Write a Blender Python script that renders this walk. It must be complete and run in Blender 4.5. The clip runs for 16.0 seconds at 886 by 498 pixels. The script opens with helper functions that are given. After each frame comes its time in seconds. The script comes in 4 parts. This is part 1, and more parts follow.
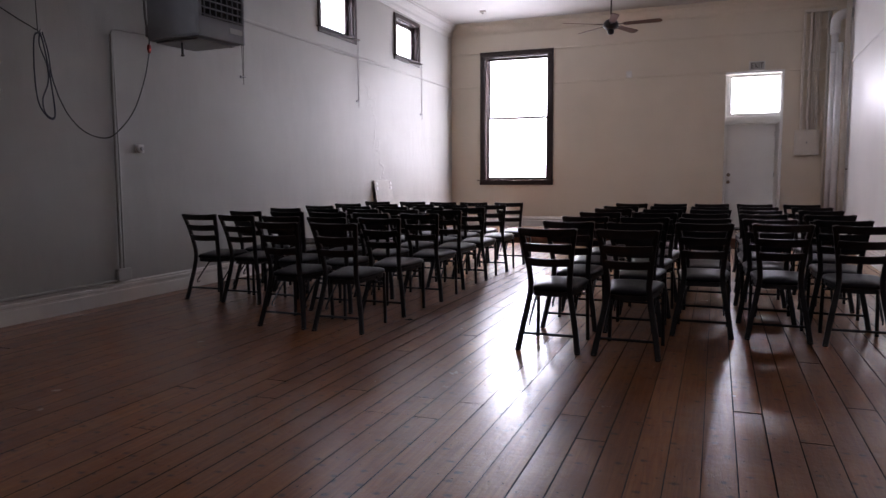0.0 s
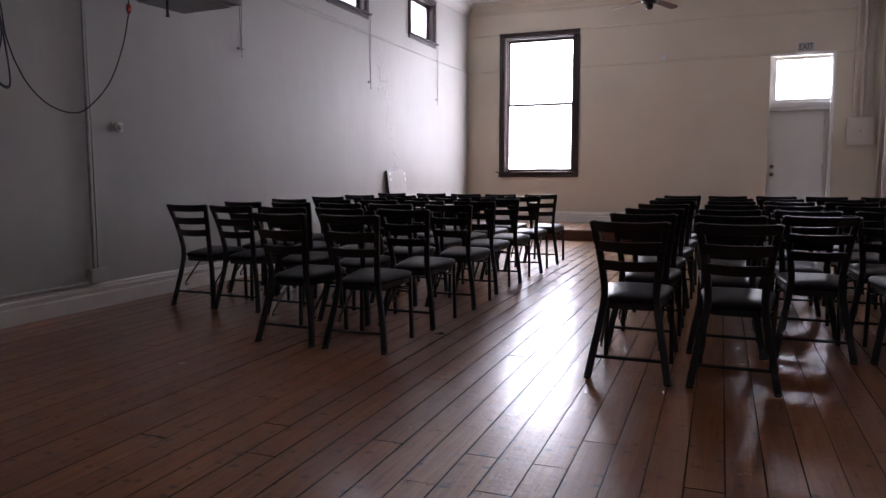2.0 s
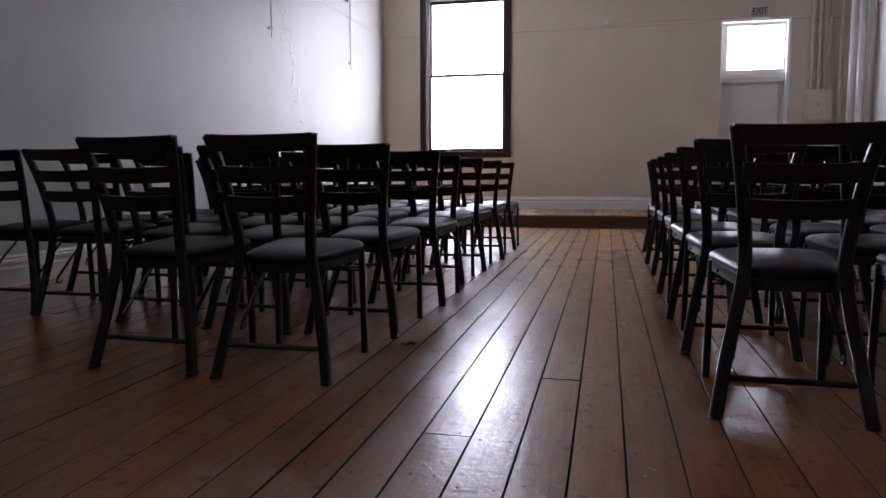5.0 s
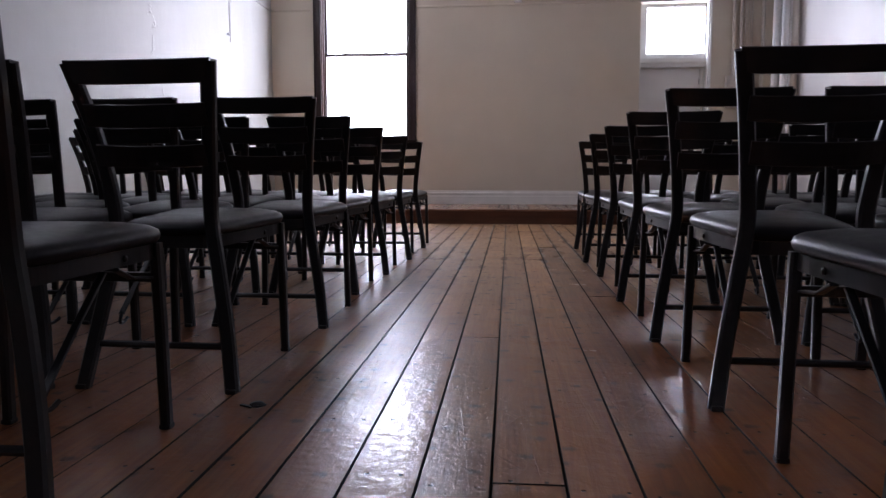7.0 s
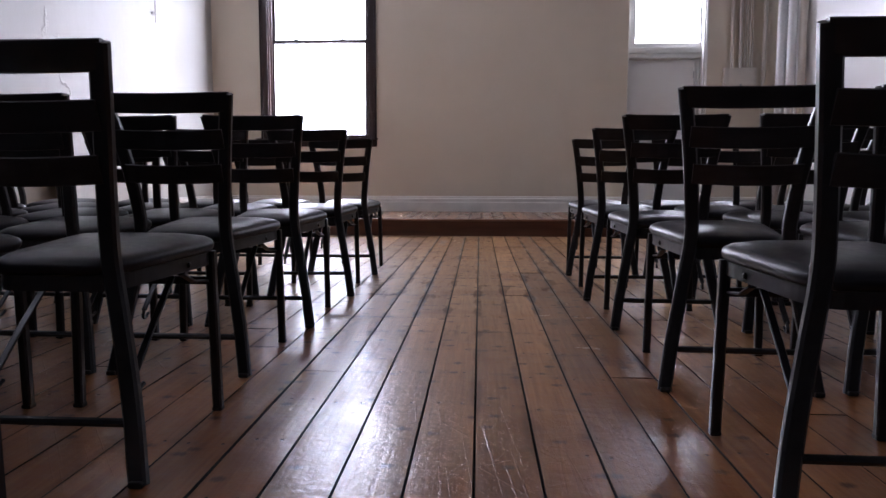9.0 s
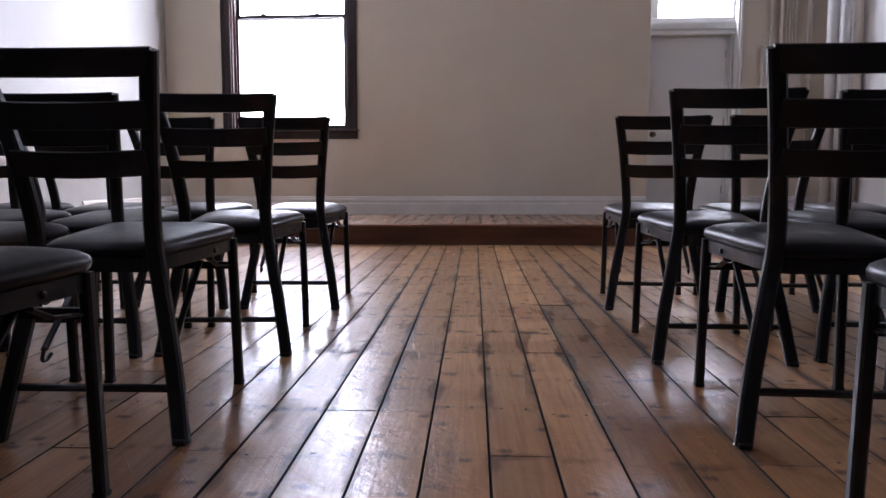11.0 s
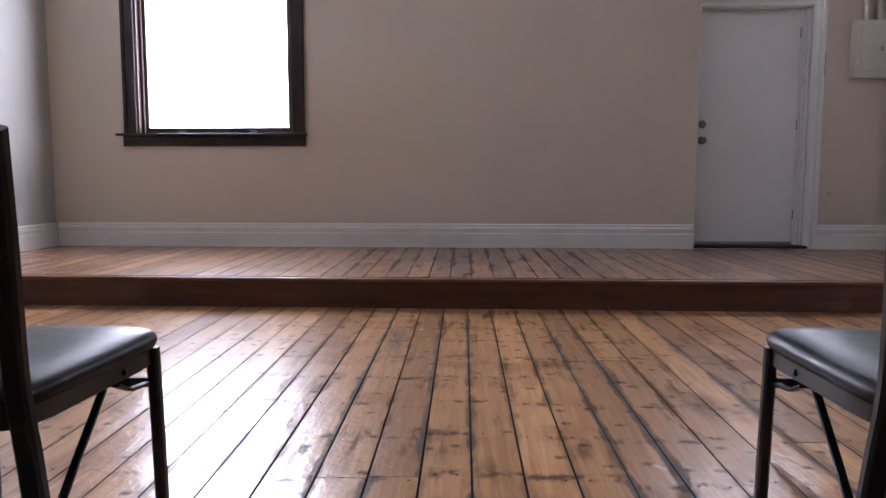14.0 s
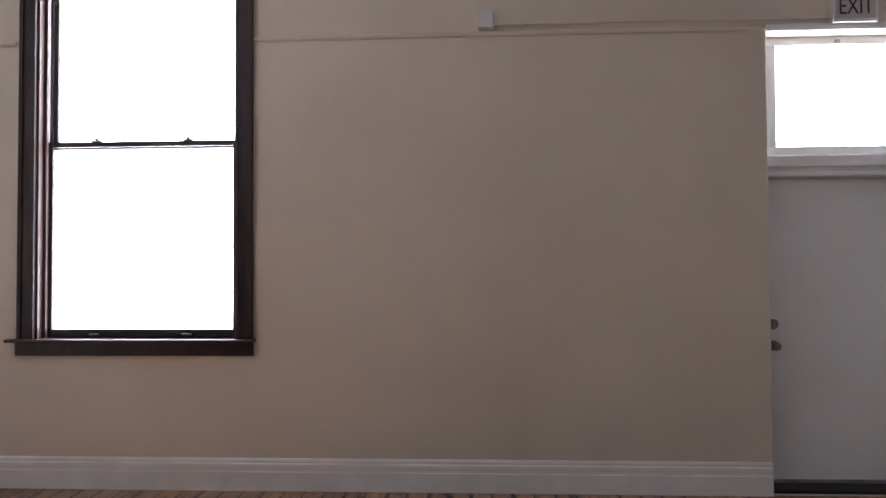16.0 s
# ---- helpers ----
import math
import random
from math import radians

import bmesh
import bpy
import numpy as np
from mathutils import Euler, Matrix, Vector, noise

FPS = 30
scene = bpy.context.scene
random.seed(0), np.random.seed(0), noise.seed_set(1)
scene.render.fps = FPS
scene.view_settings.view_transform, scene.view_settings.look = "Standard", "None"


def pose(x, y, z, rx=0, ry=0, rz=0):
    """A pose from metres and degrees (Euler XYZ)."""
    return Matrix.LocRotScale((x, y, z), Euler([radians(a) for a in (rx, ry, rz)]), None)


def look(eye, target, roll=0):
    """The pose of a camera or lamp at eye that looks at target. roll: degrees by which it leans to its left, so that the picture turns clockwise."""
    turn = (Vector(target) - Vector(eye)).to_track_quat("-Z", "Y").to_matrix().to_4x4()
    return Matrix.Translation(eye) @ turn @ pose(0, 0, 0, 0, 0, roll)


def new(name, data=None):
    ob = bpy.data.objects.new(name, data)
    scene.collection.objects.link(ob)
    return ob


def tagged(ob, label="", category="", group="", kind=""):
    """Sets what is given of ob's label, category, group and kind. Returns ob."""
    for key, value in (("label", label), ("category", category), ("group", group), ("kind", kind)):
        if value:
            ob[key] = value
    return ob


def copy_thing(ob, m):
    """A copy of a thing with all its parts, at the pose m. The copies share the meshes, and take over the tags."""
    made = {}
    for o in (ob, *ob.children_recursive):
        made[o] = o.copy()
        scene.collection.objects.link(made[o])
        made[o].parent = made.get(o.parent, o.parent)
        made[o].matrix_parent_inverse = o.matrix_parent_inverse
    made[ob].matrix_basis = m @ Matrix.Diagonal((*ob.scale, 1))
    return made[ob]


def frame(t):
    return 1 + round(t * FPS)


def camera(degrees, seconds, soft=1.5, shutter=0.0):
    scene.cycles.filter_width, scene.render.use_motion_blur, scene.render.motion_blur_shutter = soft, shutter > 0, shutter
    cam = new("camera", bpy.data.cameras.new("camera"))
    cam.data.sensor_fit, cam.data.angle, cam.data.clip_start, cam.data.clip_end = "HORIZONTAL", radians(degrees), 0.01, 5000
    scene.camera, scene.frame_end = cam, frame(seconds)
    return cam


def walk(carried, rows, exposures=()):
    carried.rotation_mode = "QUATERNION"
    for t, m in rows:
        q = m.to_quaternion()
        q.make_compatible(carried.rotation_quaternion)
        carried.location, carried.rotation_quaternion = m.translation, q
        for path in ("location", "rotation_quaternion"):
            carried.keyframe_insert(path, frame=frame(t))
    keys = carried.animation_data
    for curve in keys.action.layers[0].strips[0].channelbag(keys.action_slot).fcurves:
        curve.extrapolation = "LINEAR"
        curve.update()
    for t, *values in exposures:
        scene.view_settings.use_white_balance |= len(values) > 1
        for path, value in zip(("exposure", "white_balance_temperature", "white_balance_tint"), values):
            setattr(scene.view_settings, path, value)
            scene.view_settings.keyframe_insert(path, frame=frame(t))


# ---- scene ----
cam = camera(62.9, 16.0)
PATH = [
    (0, (-0.134, 0.852, 1.252), (-0.883, 2.696, 1.058), -0.3),
    (0.5, (-0.221, 1.058, 1.222), (-0.976, 2.9, 1.026), -0.2),
    (1, (-0.43, 1.301, 1.2), (-1.187, 3.142, 1.001), -0.2),
    (1.5, (-0.623, 1.565, 1.184), (-1.38, 3.405, 0.984), -0.2),
    (2, (-0.815, 1.841, 1.153), (-1.572, 3.681, 0.949), -0.1),
    (2.5, (-1.059, 2.114, 1.097), (-1.811, 3.956, 0.895), -0.1),
    (3, (-1.287, 2.38, 1.056), (-2.039, 4.223, 0.859), -0.1),
    (5.5, (-1.964, 3.882, 0.65), (-2.371, 5.831, 0.457), -0.1),
    (6, (-2.036, 4.2, 0.582), (-2.383, 6.161, 0.393), -0.1),
    (6.5, (-2.093, 4.5, 0.575), (-2.376, 6.47, 0.384), 0.0),
    (7, (-2.105, 4.853, 0.588), (-2.334, 6.831, 0.396), -0.0),
    (7.5, (-2.127, 5.206, 0.594), (-2.332, 7.186, 0.401), 0.0),
    (8, (-2.148, 5.571, 0.599), (-2.333, 7.554, 0.406), -0.1),
    (8.5, (-2.142, 5.894, 0.604), (-2.304, 7.879, 0.413), -0.0),
    (9, (-2.159, 6.205, 0.634), (-2.31, 8.19, 0.444), 0.1),
    (11.5, (-2.245, 8.016, 0.614), (-2.377, 10.003, 0.421), 0.0),
    (12, (-2.241, 8.401, 0.632), (-2.369, 10.388, 0.439), 0.1),
    (12.5, (-2.265, 8.771, 0.648), (-2.39, 10.758, 0.456), 0.1),
    (13, (-2.272, 9.168, 0.652), (-2.393, 11.155, 0.463), 0.1),
    (13.5, (-2.266, 9.53, 0.701), (-2.382, 11.518, 0.512), -0.0),
    (14, (-2.287, 9.909, 0.824), (-2.394, 11.896, 0.626), -0.0),
    (14.5, (-2.28, 10.309, 1.075), (-2.383, 12.295, 0.865), -0.2),
    (15, (-2.275, 10.734, 1.323), (-2.375, 12.72, 1.114), -0.3),
    (15.5, (-2.364, 11.136, 1.511), (-2.448, 13.128, 1.352), -0.3),
    (16, (-2.324, 11.517, 1.689), (-2.426, 13.514, 1.742), -0.3),
]
walk(cam, [(t, look(eye, target, roll)) for t, eye, target, roll in PATH], [(0, 0.70, 6450, 24), (3, 0.73, 6350, 24), (5.5, 0.82, 6100, 22), (12.5, 0.96, 6050, 22), (14.5, 0.89, 6050, 22), (16, 0.80, 6300, 20)])

# ---- world and light ----
world = bpy.data.worlds.new("overcast_sky")
scene.world = world
world.use_nodes = True
wn = world.node_tree.nodes
sky = wn.new("ShaderNodeTexSky")
sky.sky_type = "NISHITA"
sky.sun_disc = False
sky.sun_elevation, sky.sun_rotation = radians(48), radians(20)
world.node_tree.links.new(sky.outputs[0], wn["Background"].inputs[0])
wn["Background"].inputs[1].default_value = 0.08

sun_data = bpy.data.lights.new("sun", "SUN")
sun_data.energy, sun_data.angle, sun_data.color = 0.8, radians(15), (1.0, 0.97, 0.92)
new("sun", sun_data).matrix_world = pose(0, 30, 20, 42, 0, 160)


def sky_lamp(name, m, width, height, watts, colour=(0.885, 0.93, 1.0)):
    """The light of the overcast sky, standing in a window's opening."""
    data = bpy.data.lights.new(name, "AREA")
    data.shape, data.size, data.size_y, data.energy, data.color = "RECTANGLE", width, height, watts, colour
    ob = new(name, data)
    ob.matrix_world = m
    return ob


# ---- plan (metres) ----
WEST = pose(-6.22, 16.4, 0, 0, 0, 1.29)   # west wall: local x into the room, local y along it, 0 at the north corner
NORTH_Y, EAST_X, SOUTH_Y, CEIL = 16.4, 1.67, -4.0, 4.64
STEP_Y, STEP_Z = 14.39, 0.193
JOIST, JOIST_AT = 0.33, 0.275              # floor joists: spacing, and the y of one of them
WIDE, SKEW, SEAM_X = 0.1440, -0.0254, -2.314  # floor boards: width, lean off the y axis, one seam's x at y = 6.3
LAMP = 27.5                               # watts per square metre of window

sky_lamp("window_light", pose(-4.71, 16.605, 2.6, -90, 0, 0), 1.5, 2.86, LAMP * 1.5 * 2.86)
sky_lamp("transom_light", pose(0.127, 16.60, 2.85, -90, 0, 0), 0.88, 0.70, LAMP * 0.88 * 0.70)
# -14.40 and -11.40 are added out of view to brighten the south part
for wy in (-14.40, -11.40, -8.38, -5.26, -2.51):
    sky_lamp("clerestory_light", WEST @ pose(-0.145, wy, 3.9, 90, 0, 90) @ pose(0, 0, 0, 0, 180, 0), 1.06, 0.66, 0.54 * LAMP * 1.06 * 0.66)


# ---- materials ----
def material(name, colour, rough=0.6, metal=0.0, coat=0.0, vary=0.08, scale=6.0, bump=0.05, bump_scale=60.0, stretch=(1, 1, 1), spec=0.5):
    m = bpy.data.materials.new(name)
    m.use_nodes = True
    nt = m.node_tree
    b = nt.nodes["Principled BSDF"]
    b.inputs["Roughness"].default_value, b.inputs["Metallic"].default_value = rough, metal
    b.inputs["Coat Weight"].default_value, b.inputs["Coat Roughness"].default_value = coat, 0.15
    b.inputs["Specular IOR Level"].default_value = spec
    tc = nt.nodes.new("ShaderNodeTexCoord")
    mp = nt.nodes.new("ShaderNodeMapping")
    mp.inputs["Scale"].default_value = stretch
    nt.links.new(tc.outputs["Object"], mp.inputs["Vector"])
    big = nt.nodes.new("ShaderNodeTexNoise")
    big.inputs["Scale"].default_value, big.inputs["Detail"].default_value = scale, 5
    nt.links.new(mp.outputs[0], big.inputs["Vector"])
    ramp = nt.nodes.new("ShaderNodeValToRGB")
    ramp.color_ramp.elements[0].position, ramp.color_ramp.elements[1].position = 0.3, 0.7
    ramp.color_ramp.elements[0].color = (*[max(0, c * (1 - vary)) for c in colour], 1)
    ramp.color_ramp.elements[1].color = (*[min(1, c * (1 + vary)) for c in colour], 1)
    nt.links.new(big.outputs["Fac"], ramp.inputs["Fac"])
    nt.links.new(ramp.outputs[0], b.inputs["Base Color"])
    fine = nt.nodes.new("ShaderNodeTexNoise")
    fine.inputs["Scale"].default_value, fine.inputs["Detail"].default_value = bump_scale, 4
    nt.links.new(mp.outputs[0], fine.inputs["Vector"])
    bp = nt.nodes.new("ShaderNodeBump")
    bp.inputs["Strength"].default_value, bp.inputs["Distance"].default_value = bump, 0.01
    nt.links.new(fine.outputs["Fac"], bp.inputs["Height"])
    nt.links.new(bp.outputs[0], b.inputs["Normal"])
    rr = nt.nodes.new("ShaderNodeMapRange")
    rr.inputs["To Min"].default_value, rr.inputs["To Max"].default_value = max(0.02, rough - 0.08), min(1, rough + 0.08)
    nt.links.new(fine.outputs["Fac"], rr.inputs["Value"])
    nt.links.new(rr.outputs[0], b.inputs["Roughness"])
    return m


def plaster(name, colour, rough, cracks=0.0):
    """Painted plaster: rolled grain, broad waves, blotches and, where asked, a cracked and patched stretch."""
    m = material(name, colour, rough, vary=0.05, scale=0.9, bump=0.12, bump_scale=90)
    nt = m.node_tree
    b = nt.nodes["Principled BSDF"]
    geo = nt.nodes.new("ShaderNodeNewGeometry")
    wave = nt.nodes.new("ShaderNodeTexNoise")
    wave.inputs["Scale"].default_value, wave.inputs["Detail"].default_value = 1.6, 6
    stretchy = nt.nodes.new("ShaderNodeMapping")
    stretchy.inputs["Scale"].default_value = (1.6, 1.6, 0.7)
    nt.links.new(geo.outputs["Position"], stretchy.inputs["Vector"])
    nt.links.new(stretchy.outputs[0], wave.inputs["Vector"])
    low = nt.nodes.new("ShaderNodeBump")
    low.inputs["Strength"].default_value, low.inputs["Distance"].default_value = 0.25 + cracks * 0.45, 0.03
    nt.links.new(wave.outputs["Fac"], low.inputs["Height"])
    last = low
    if cracks:
        warp = nt.nodes.new("ShaderNodeTexNoise")
        warp.inputs["Scale"].default_value, warp.inputs["Detail"].default_value = 3.0, 5
        nt.links.new(geo.outputs["Position"], warp.inputs["Vector"])
        sep = nt.nodes.new("ShaderNodeSeparateXYZ")
        nt.links.new(geo.outputs["Position"], sep.inputs[0])

        def sums(op, a, c):
            n = nt.nodes.new("ShaderNodeMath")
            n.operation = op
            for i, v in enumerate((a, c)):
                if isinstance(v, (int, float)):
                    n.inputs[i].default_value = v
                else:
                    nt.links.new(v, n.inputs[i])
            return n.outputs[0]

        # one long settlement crack that runs down the wall, with flaked edges
        drift = sums("MULTIPLY", sums("SUBTRACT", warp.outputs["Fac"], 0.5), 1.5)
        line = sums("ADD", sums("SUBTRACT", sep.outputs["Y"], 12.1), sums("MULTIPLY", sums("SUBTRACT", sep.outputs["Z"], 3.3), 0.32))
        away = sums("ABSOLUTE", sums("ADD", line, drift), 0)
        ridge = nt.nodes.new("ShaderNodeMapRange")
        ridge.inputs["From Max"].default_value = 0.07
        ridge.inputs["To Min"].default_value, ridge.inputs["To Max"].default_value = 1, 0
        nt.links.new(away, ridge.inputs["Value"])
        flake = nt.nodes.new("ShaderNodeTexNoise")
        flake.inputs["Scale"].default_value, flake.inputs["Detail"].default_value = 9, 8
        nt.links.new(geo.outputs["Position"], flake.inputs["Vector"])
        hgt = sums("MULTIPLY", sums("MULTIPLY", ridge.outputs[0], sums("LESS_THAN", sep.outputs["Z"], 3.25)), sums("GREATER_THAN", flake.outputs["Fac"], 0.5))
        cr = nt.nodes.new("ShaderNodeBump")
        cr.inputs["Strength"].default_value, cr.inputs["Distance"].default_value = cracks, 0.03
        nt.links.new(hgt, cr.inputs["Height"])
        nt.links.new(low.outputs[0], cr.inputs["Normal"])
        last = cr
    top = b.inputs["Normal"].links[0].from_node
    nt.links.new(last.outputs[0], top.inputs["Normal"])
    return m


def floor_wood(name, light, dark, rough, coat, wear, grey, fade, strips=(), sheen=0.12):
    """Old varnished pine: long grain, knots, nail rows, stains and scuffs; tone differs from plank to plank."""
    m = bpy.data.materials.new(name)
    m.use_nodes = True
    nt = m.node_tree
    b = nt.nodes["Principled BSDF"]
    N, link = nt.nodes.new, nt.links.new
    tc, info, geo = N("ShaderNodeTexCoord"), N("ShaderNodeObjectInfo"), N("ShaderNodeNewGeometry")

    def sums(op, a, c=0.0, clamp=False):
        n = N("ShaderNodeMath")
        n.operation, n.use_clamp = op, clamp
        for i, v in enumerate((a, c)):
            if isinstance(v, (int, float)):
                n.inputs[i].default_value = v
            else:
                link(v, n.inputs[i])
        return n.outputs[0]

    def noise_of(vec, scale, detail=4, rough_=0.55, dist=0.0):
        n = N("ShaderNodeTexNoise")
        n.inputs["Scale"].default_value, n.inputs["Detail"].default_value = scale, detail
        n.inputs["Roughness"].default_value, n.inputs["Distortion"].default_value = rough_, dist
        link(vec, n.inputs["Vector"])
        return n.outputs["Fac"]

    def ramped(v, a, c, lo=0.0, hi=1.0):
        n = N("ShaderNodeMapRange")
        n.interpolation_type = "SMOOTHSTEP"
        for k, x in (("From Min", a), ("From Max", c), ("To Min", lo), ("To Max", hi)):
            n.inputs[k].default_value = x
        link(v, n.inputs["Value"])
        return n.outputs[0]

    def mixed(fac, a, c):
        n = N("ShaderNodeMix")
        n.data_type = "RGBA"
        for i, v in ((0, fac), (6, a), (7, c)):
            if isinstance(v, tuple):
                n.inputs[i].default_value = (*v, 1)
            elif isinstance(v, (int, float)):
                n.inputs[i].default_value = v
            else:
                link(v, n.inputs[i])
        return n.outputs[2]

    off = N("ShaderNodeCombineXYZ")
    link(sums("MULTIPLY", info.outputs["Random"], 37.0), off.inputs[0])
    link(sums("MULTIPLY", info.outputs["Random"], 91.0), off.inputs[1])
    add = N("ShaderNodeVectorMath")
    link(tc.outputs["Object"], add.inputs[0]), link(off.outputs[0], add.inputs[1])
    st = N("ShaderNodeMapping")
    st.inputs["Scale"].default_value = (22, 1.1, 4)
    link(add.outputs[0], st.inputs["Vector"])
    grain = noise_of(st.outputs[0], 1.6, 7, 0.62, 1.2)
    st2 = N("ShaderNodeMapping")
    st2.inputs["Scale"].default_value = (120, 3.0, 10)
    link(add.outputs[0], st2.inputs["Vector"])
    fibre = noise_of(st2.outputs[0], 1.0, 4)
    blotch = noise_of(geo.outputs["Position"], 1.1, 6, 0.6)
    slow = N("ShaderNodeMapping")
    slow.inputs["Scale"].default_value = (1.5, 0.30, 1.0)
    link(geo.outputs["Position"], slow.inputs["Vector"])
    dirt = noise_of(slow.outputs[0], 9.0, 5, 0.56, 0.2)
    place = N("ShaderNodeSeparateXYZ")
    link(geo.outputs["Position"], place.inputs[0])
    # the aisle that feet have worn, with ragged sides
    aisle = ramped(sums("ADD", sums("ABSOLUTE", sums("ADD", place.outputs[0], 2.2)), sums("MULTIPLY", sums("SUBTRACT", blotch, 0.5), 1.6)), 0.55, 1.65, 1.0, 0.30)

    base = mixed(ramped(grain, 0.30, 0.70), dark, light)
    other = sums("FRACT", sums("MULTIPLY", info.outputs["Random"], 17.3))
    tone = mixed(info.outputs["Random"], (0.68, 0.63, 0.60), (1.16, 1.13, 1.10))
    tone = mixed(sums("MULTIPLY", sums("GREATER_THAN", other, 0.86), 0.6), tone, (0.42, 0.36, 0.36))
    # the trodden stretch before and on the platform: varnish gone yellow, more dirt
    trod = ramped(sums("ADD", place.outputs[1], sums("MULTIPLY", sums("SUBTRACT", blotch, 0.5), 5.0)), 6.6, 11.6)
    tone = mixed(ramped(trod, 0, 1, 0.45, 1.0), (0.90, 0.87, 0.85), tone)
    base = mixed(sums("MULTIPLY", trod, fade), base, mixed(ramped(grain, 0.30, 0.72), (0.63, 0.365, 0.165), (0.83, 0.53, 0.265)))
    base = mixed(sums("MULTIPLY", ramped(noise_of(geo.outputs["Position"], 2.2, 4), 0.52, 0.66), 0.45), base, dark)
    mul = N("ShaderNodeMix")
    mul.data_type, mul.blend_type = "RGBA", "MULTIPLY"
    mul.inputs[0].default_value = 1.0
    link(base, mul.inputs[6]), link(tone, mul.inputs[7])
    col = mixed(ramped(fibre, 0.52, 0.78, 0, 0.32), mul.outputs[2], tuple(c * 0.55 for c in dark))
    # knots
    kn = N("ShaderNodeMapping")
    kn.inputs["Scale"].default_value = (6.5, 8.5, 1)
    link(add.outputs[0], kn.inputs["Vector"])
    vor = N("ShaderNodeTexVoronoi")
    vor.voronoi_dimensions = "2D"
    vor.inputs["Scale"].default_value = 1.0
    link(kn.outputs[0], vor.inputs["Vector"])
    knot = sums("MULTIPLY", ramped(sums("ADD", vor.outputs["Distance"], sums("MULTIPLY", sums("SUBTRACT", fibre, 0.5), 0.30)), 0.03, 0.17, 1, 0), sums("GREATER_THAN", vor.outputs["Color"], 0.50))
    col = mixed(sums("MULTIPLY", knot, 0.85), col, (0.085, 0.032, 0.014))
    # dirt worked into edges and bare, greyed patches
    sep = N("ShaderNodeSeparateXYZ")
    link(tc.outputs["Object"], sep.inputs[0])
    edge = ramped(sums("ABSOLUTE", sums("SUBTRACT", sep.outputs[0], 0.0705)), 0.040, 0.069)
    stain = sums("MULTIPLY", ramped(sums("ADD", sums("ADD", dirt, sums("MULTIPLY", trod, 0.06)), sums("MULTIPLY", edge, 0.14)), 0.59, 0.75), sums("MULTIPLY", sums("MULTIPLY", ramped(trod, 0, 1, 0.35, 1.0), aisle), ramped(blotch, 0.34, 0.54, 0.35, 1.0)))
    col = mixed(sums("MULTIPLY", stain, grey), col, (0.056, 0.034, 0.025))
    bare = sums("MULTIPLY", sums("MULTIPLY", ramped(noise_of(slow.outputs[0], 5.0, 9, 0.7), 0.65, 0.71), ramped(edge, 0.2, 0.9, 0.1, 1)), sums("MULTIPLY", aisle, trod))
    col = mixed(sums("MULTIPLY", sums("MULTIPLY", bare, 1.0), grey * 0.9), col, (0.17, 0.165, 0.165))
    fray = ramped(sums("ADD", sums("MULTIPLY", sums("SUBTRACT", sep.outputs[0], 0.0705), sums("SUBTRACT", sums("MULTIPLY", sums("GREATER_THAN", info.outputs["Random"], 0.5), 2.0), 1.0)),
                        sums("MULTIPLY", sums("SUBTRACT", noise_of(geo.outputs["Position"], 6.5, 6, 0.6), 0.5), 0.085)), 0.050, 0.060)
    fray = sums("MULTIPLY", fray, sums("MULTIPLY", sums("GREATER_THAN", other, 0.55), sums("MULTIPLY", aisle, ramped(trod, 0.2, 0.8, 0.06, 1.0))))
    for seam, half, y0, y1 in strips:
        # a seam whose edges have splintered away down to grey wood
        across = sums("SUBTRACT", sums("SUBTRACT", place.outputs[0], seam), sums("MULTIPLY", sums("SUBTRACT", place.outputs[1], 6.3), SKEW))
        ragged = sums("ADD", sums("ABSOLUTE", across), sums("MULTIPLY", sums("SUBTRACT", noise_of(geo.outputs["Position"], 7.0, 7, 0.65), 0.5), 0.09))
        ends = sums("MULTIPLY", ramped(place.outputs[1], y0, y0 + 0.5), ramped(place.outputs[1], y1 - 0.4, y1, 1, 0))
        fray = sums("MAXIMUM", fray, sums("MULTIPLY", ramped(ragged, half * 0.6, half * 1.25, 1, 0), ends))
    col = mixed(sums("MULTIPLY", fray, 0.72), col, (0.105, 0.096, 0.090))
    # nail heads over the joists
    ny = sums("SUBTRACT", sums("MODULO", sums("ADD", place.outputs[1], 66 * JOIST + JOIST / 2 - JOIST_AT), JOIST), JOIST / 2)
    ny = sums("ADD", ny, sums("MULTIPLY", sums("SUBTRACT", other, 0.5), 0.06))
    nx = sums("SUBTRACT", sums("ABSOLUTE", sums("SUBTRACT", sep.outputs[0], 0.0705)), sums("ADD", sums("MULTIPLY", other, 0.016), 0.030))
    nd = sums("SQRT", sums("ADD", sums("MULTIPLY", nx, nx), sums("MULTIPLY", ny, ny)))
    nail = sums("MULTIPLY", ramped(nd, 0.0030, 0.0056, 1, 0), ramped(noise_of(geo.outputs["Position"], 3.1, 2), 0.44, 0.52))
    halo = sums("MULTIPLY", ramped(nd, 0.004, 0.032, 1, 0), ramped(dirt, 0.48, 0.62))
    smear = sums("MULTIPLY", ramped(sums("ABSOLUTE", sums("ADD", ny, sums("MULTIPLY", sums("SUBTRACT", blotch, 0.5), 0.25))), 0.0, 0.035, 1, 0), sums("MULTIPLY", aisle, ramped(noise_of(geo.outputs["Position"], 9.0, 6, 0.65), 0.48, 0.60)))
    col = mixed(sums("MULTIPLY", sums("MULTIPLY", smear, ramped(trod, 0, 1, 0.12, 0.95)), 0.9), col, (0.045, 0.022, 0.014))
    col = mixed(sums("MULTIPLY", halo, ramped(trod, 0, 1, 0.20, 0.70)), col, (0.05, 0.025, 0.015))
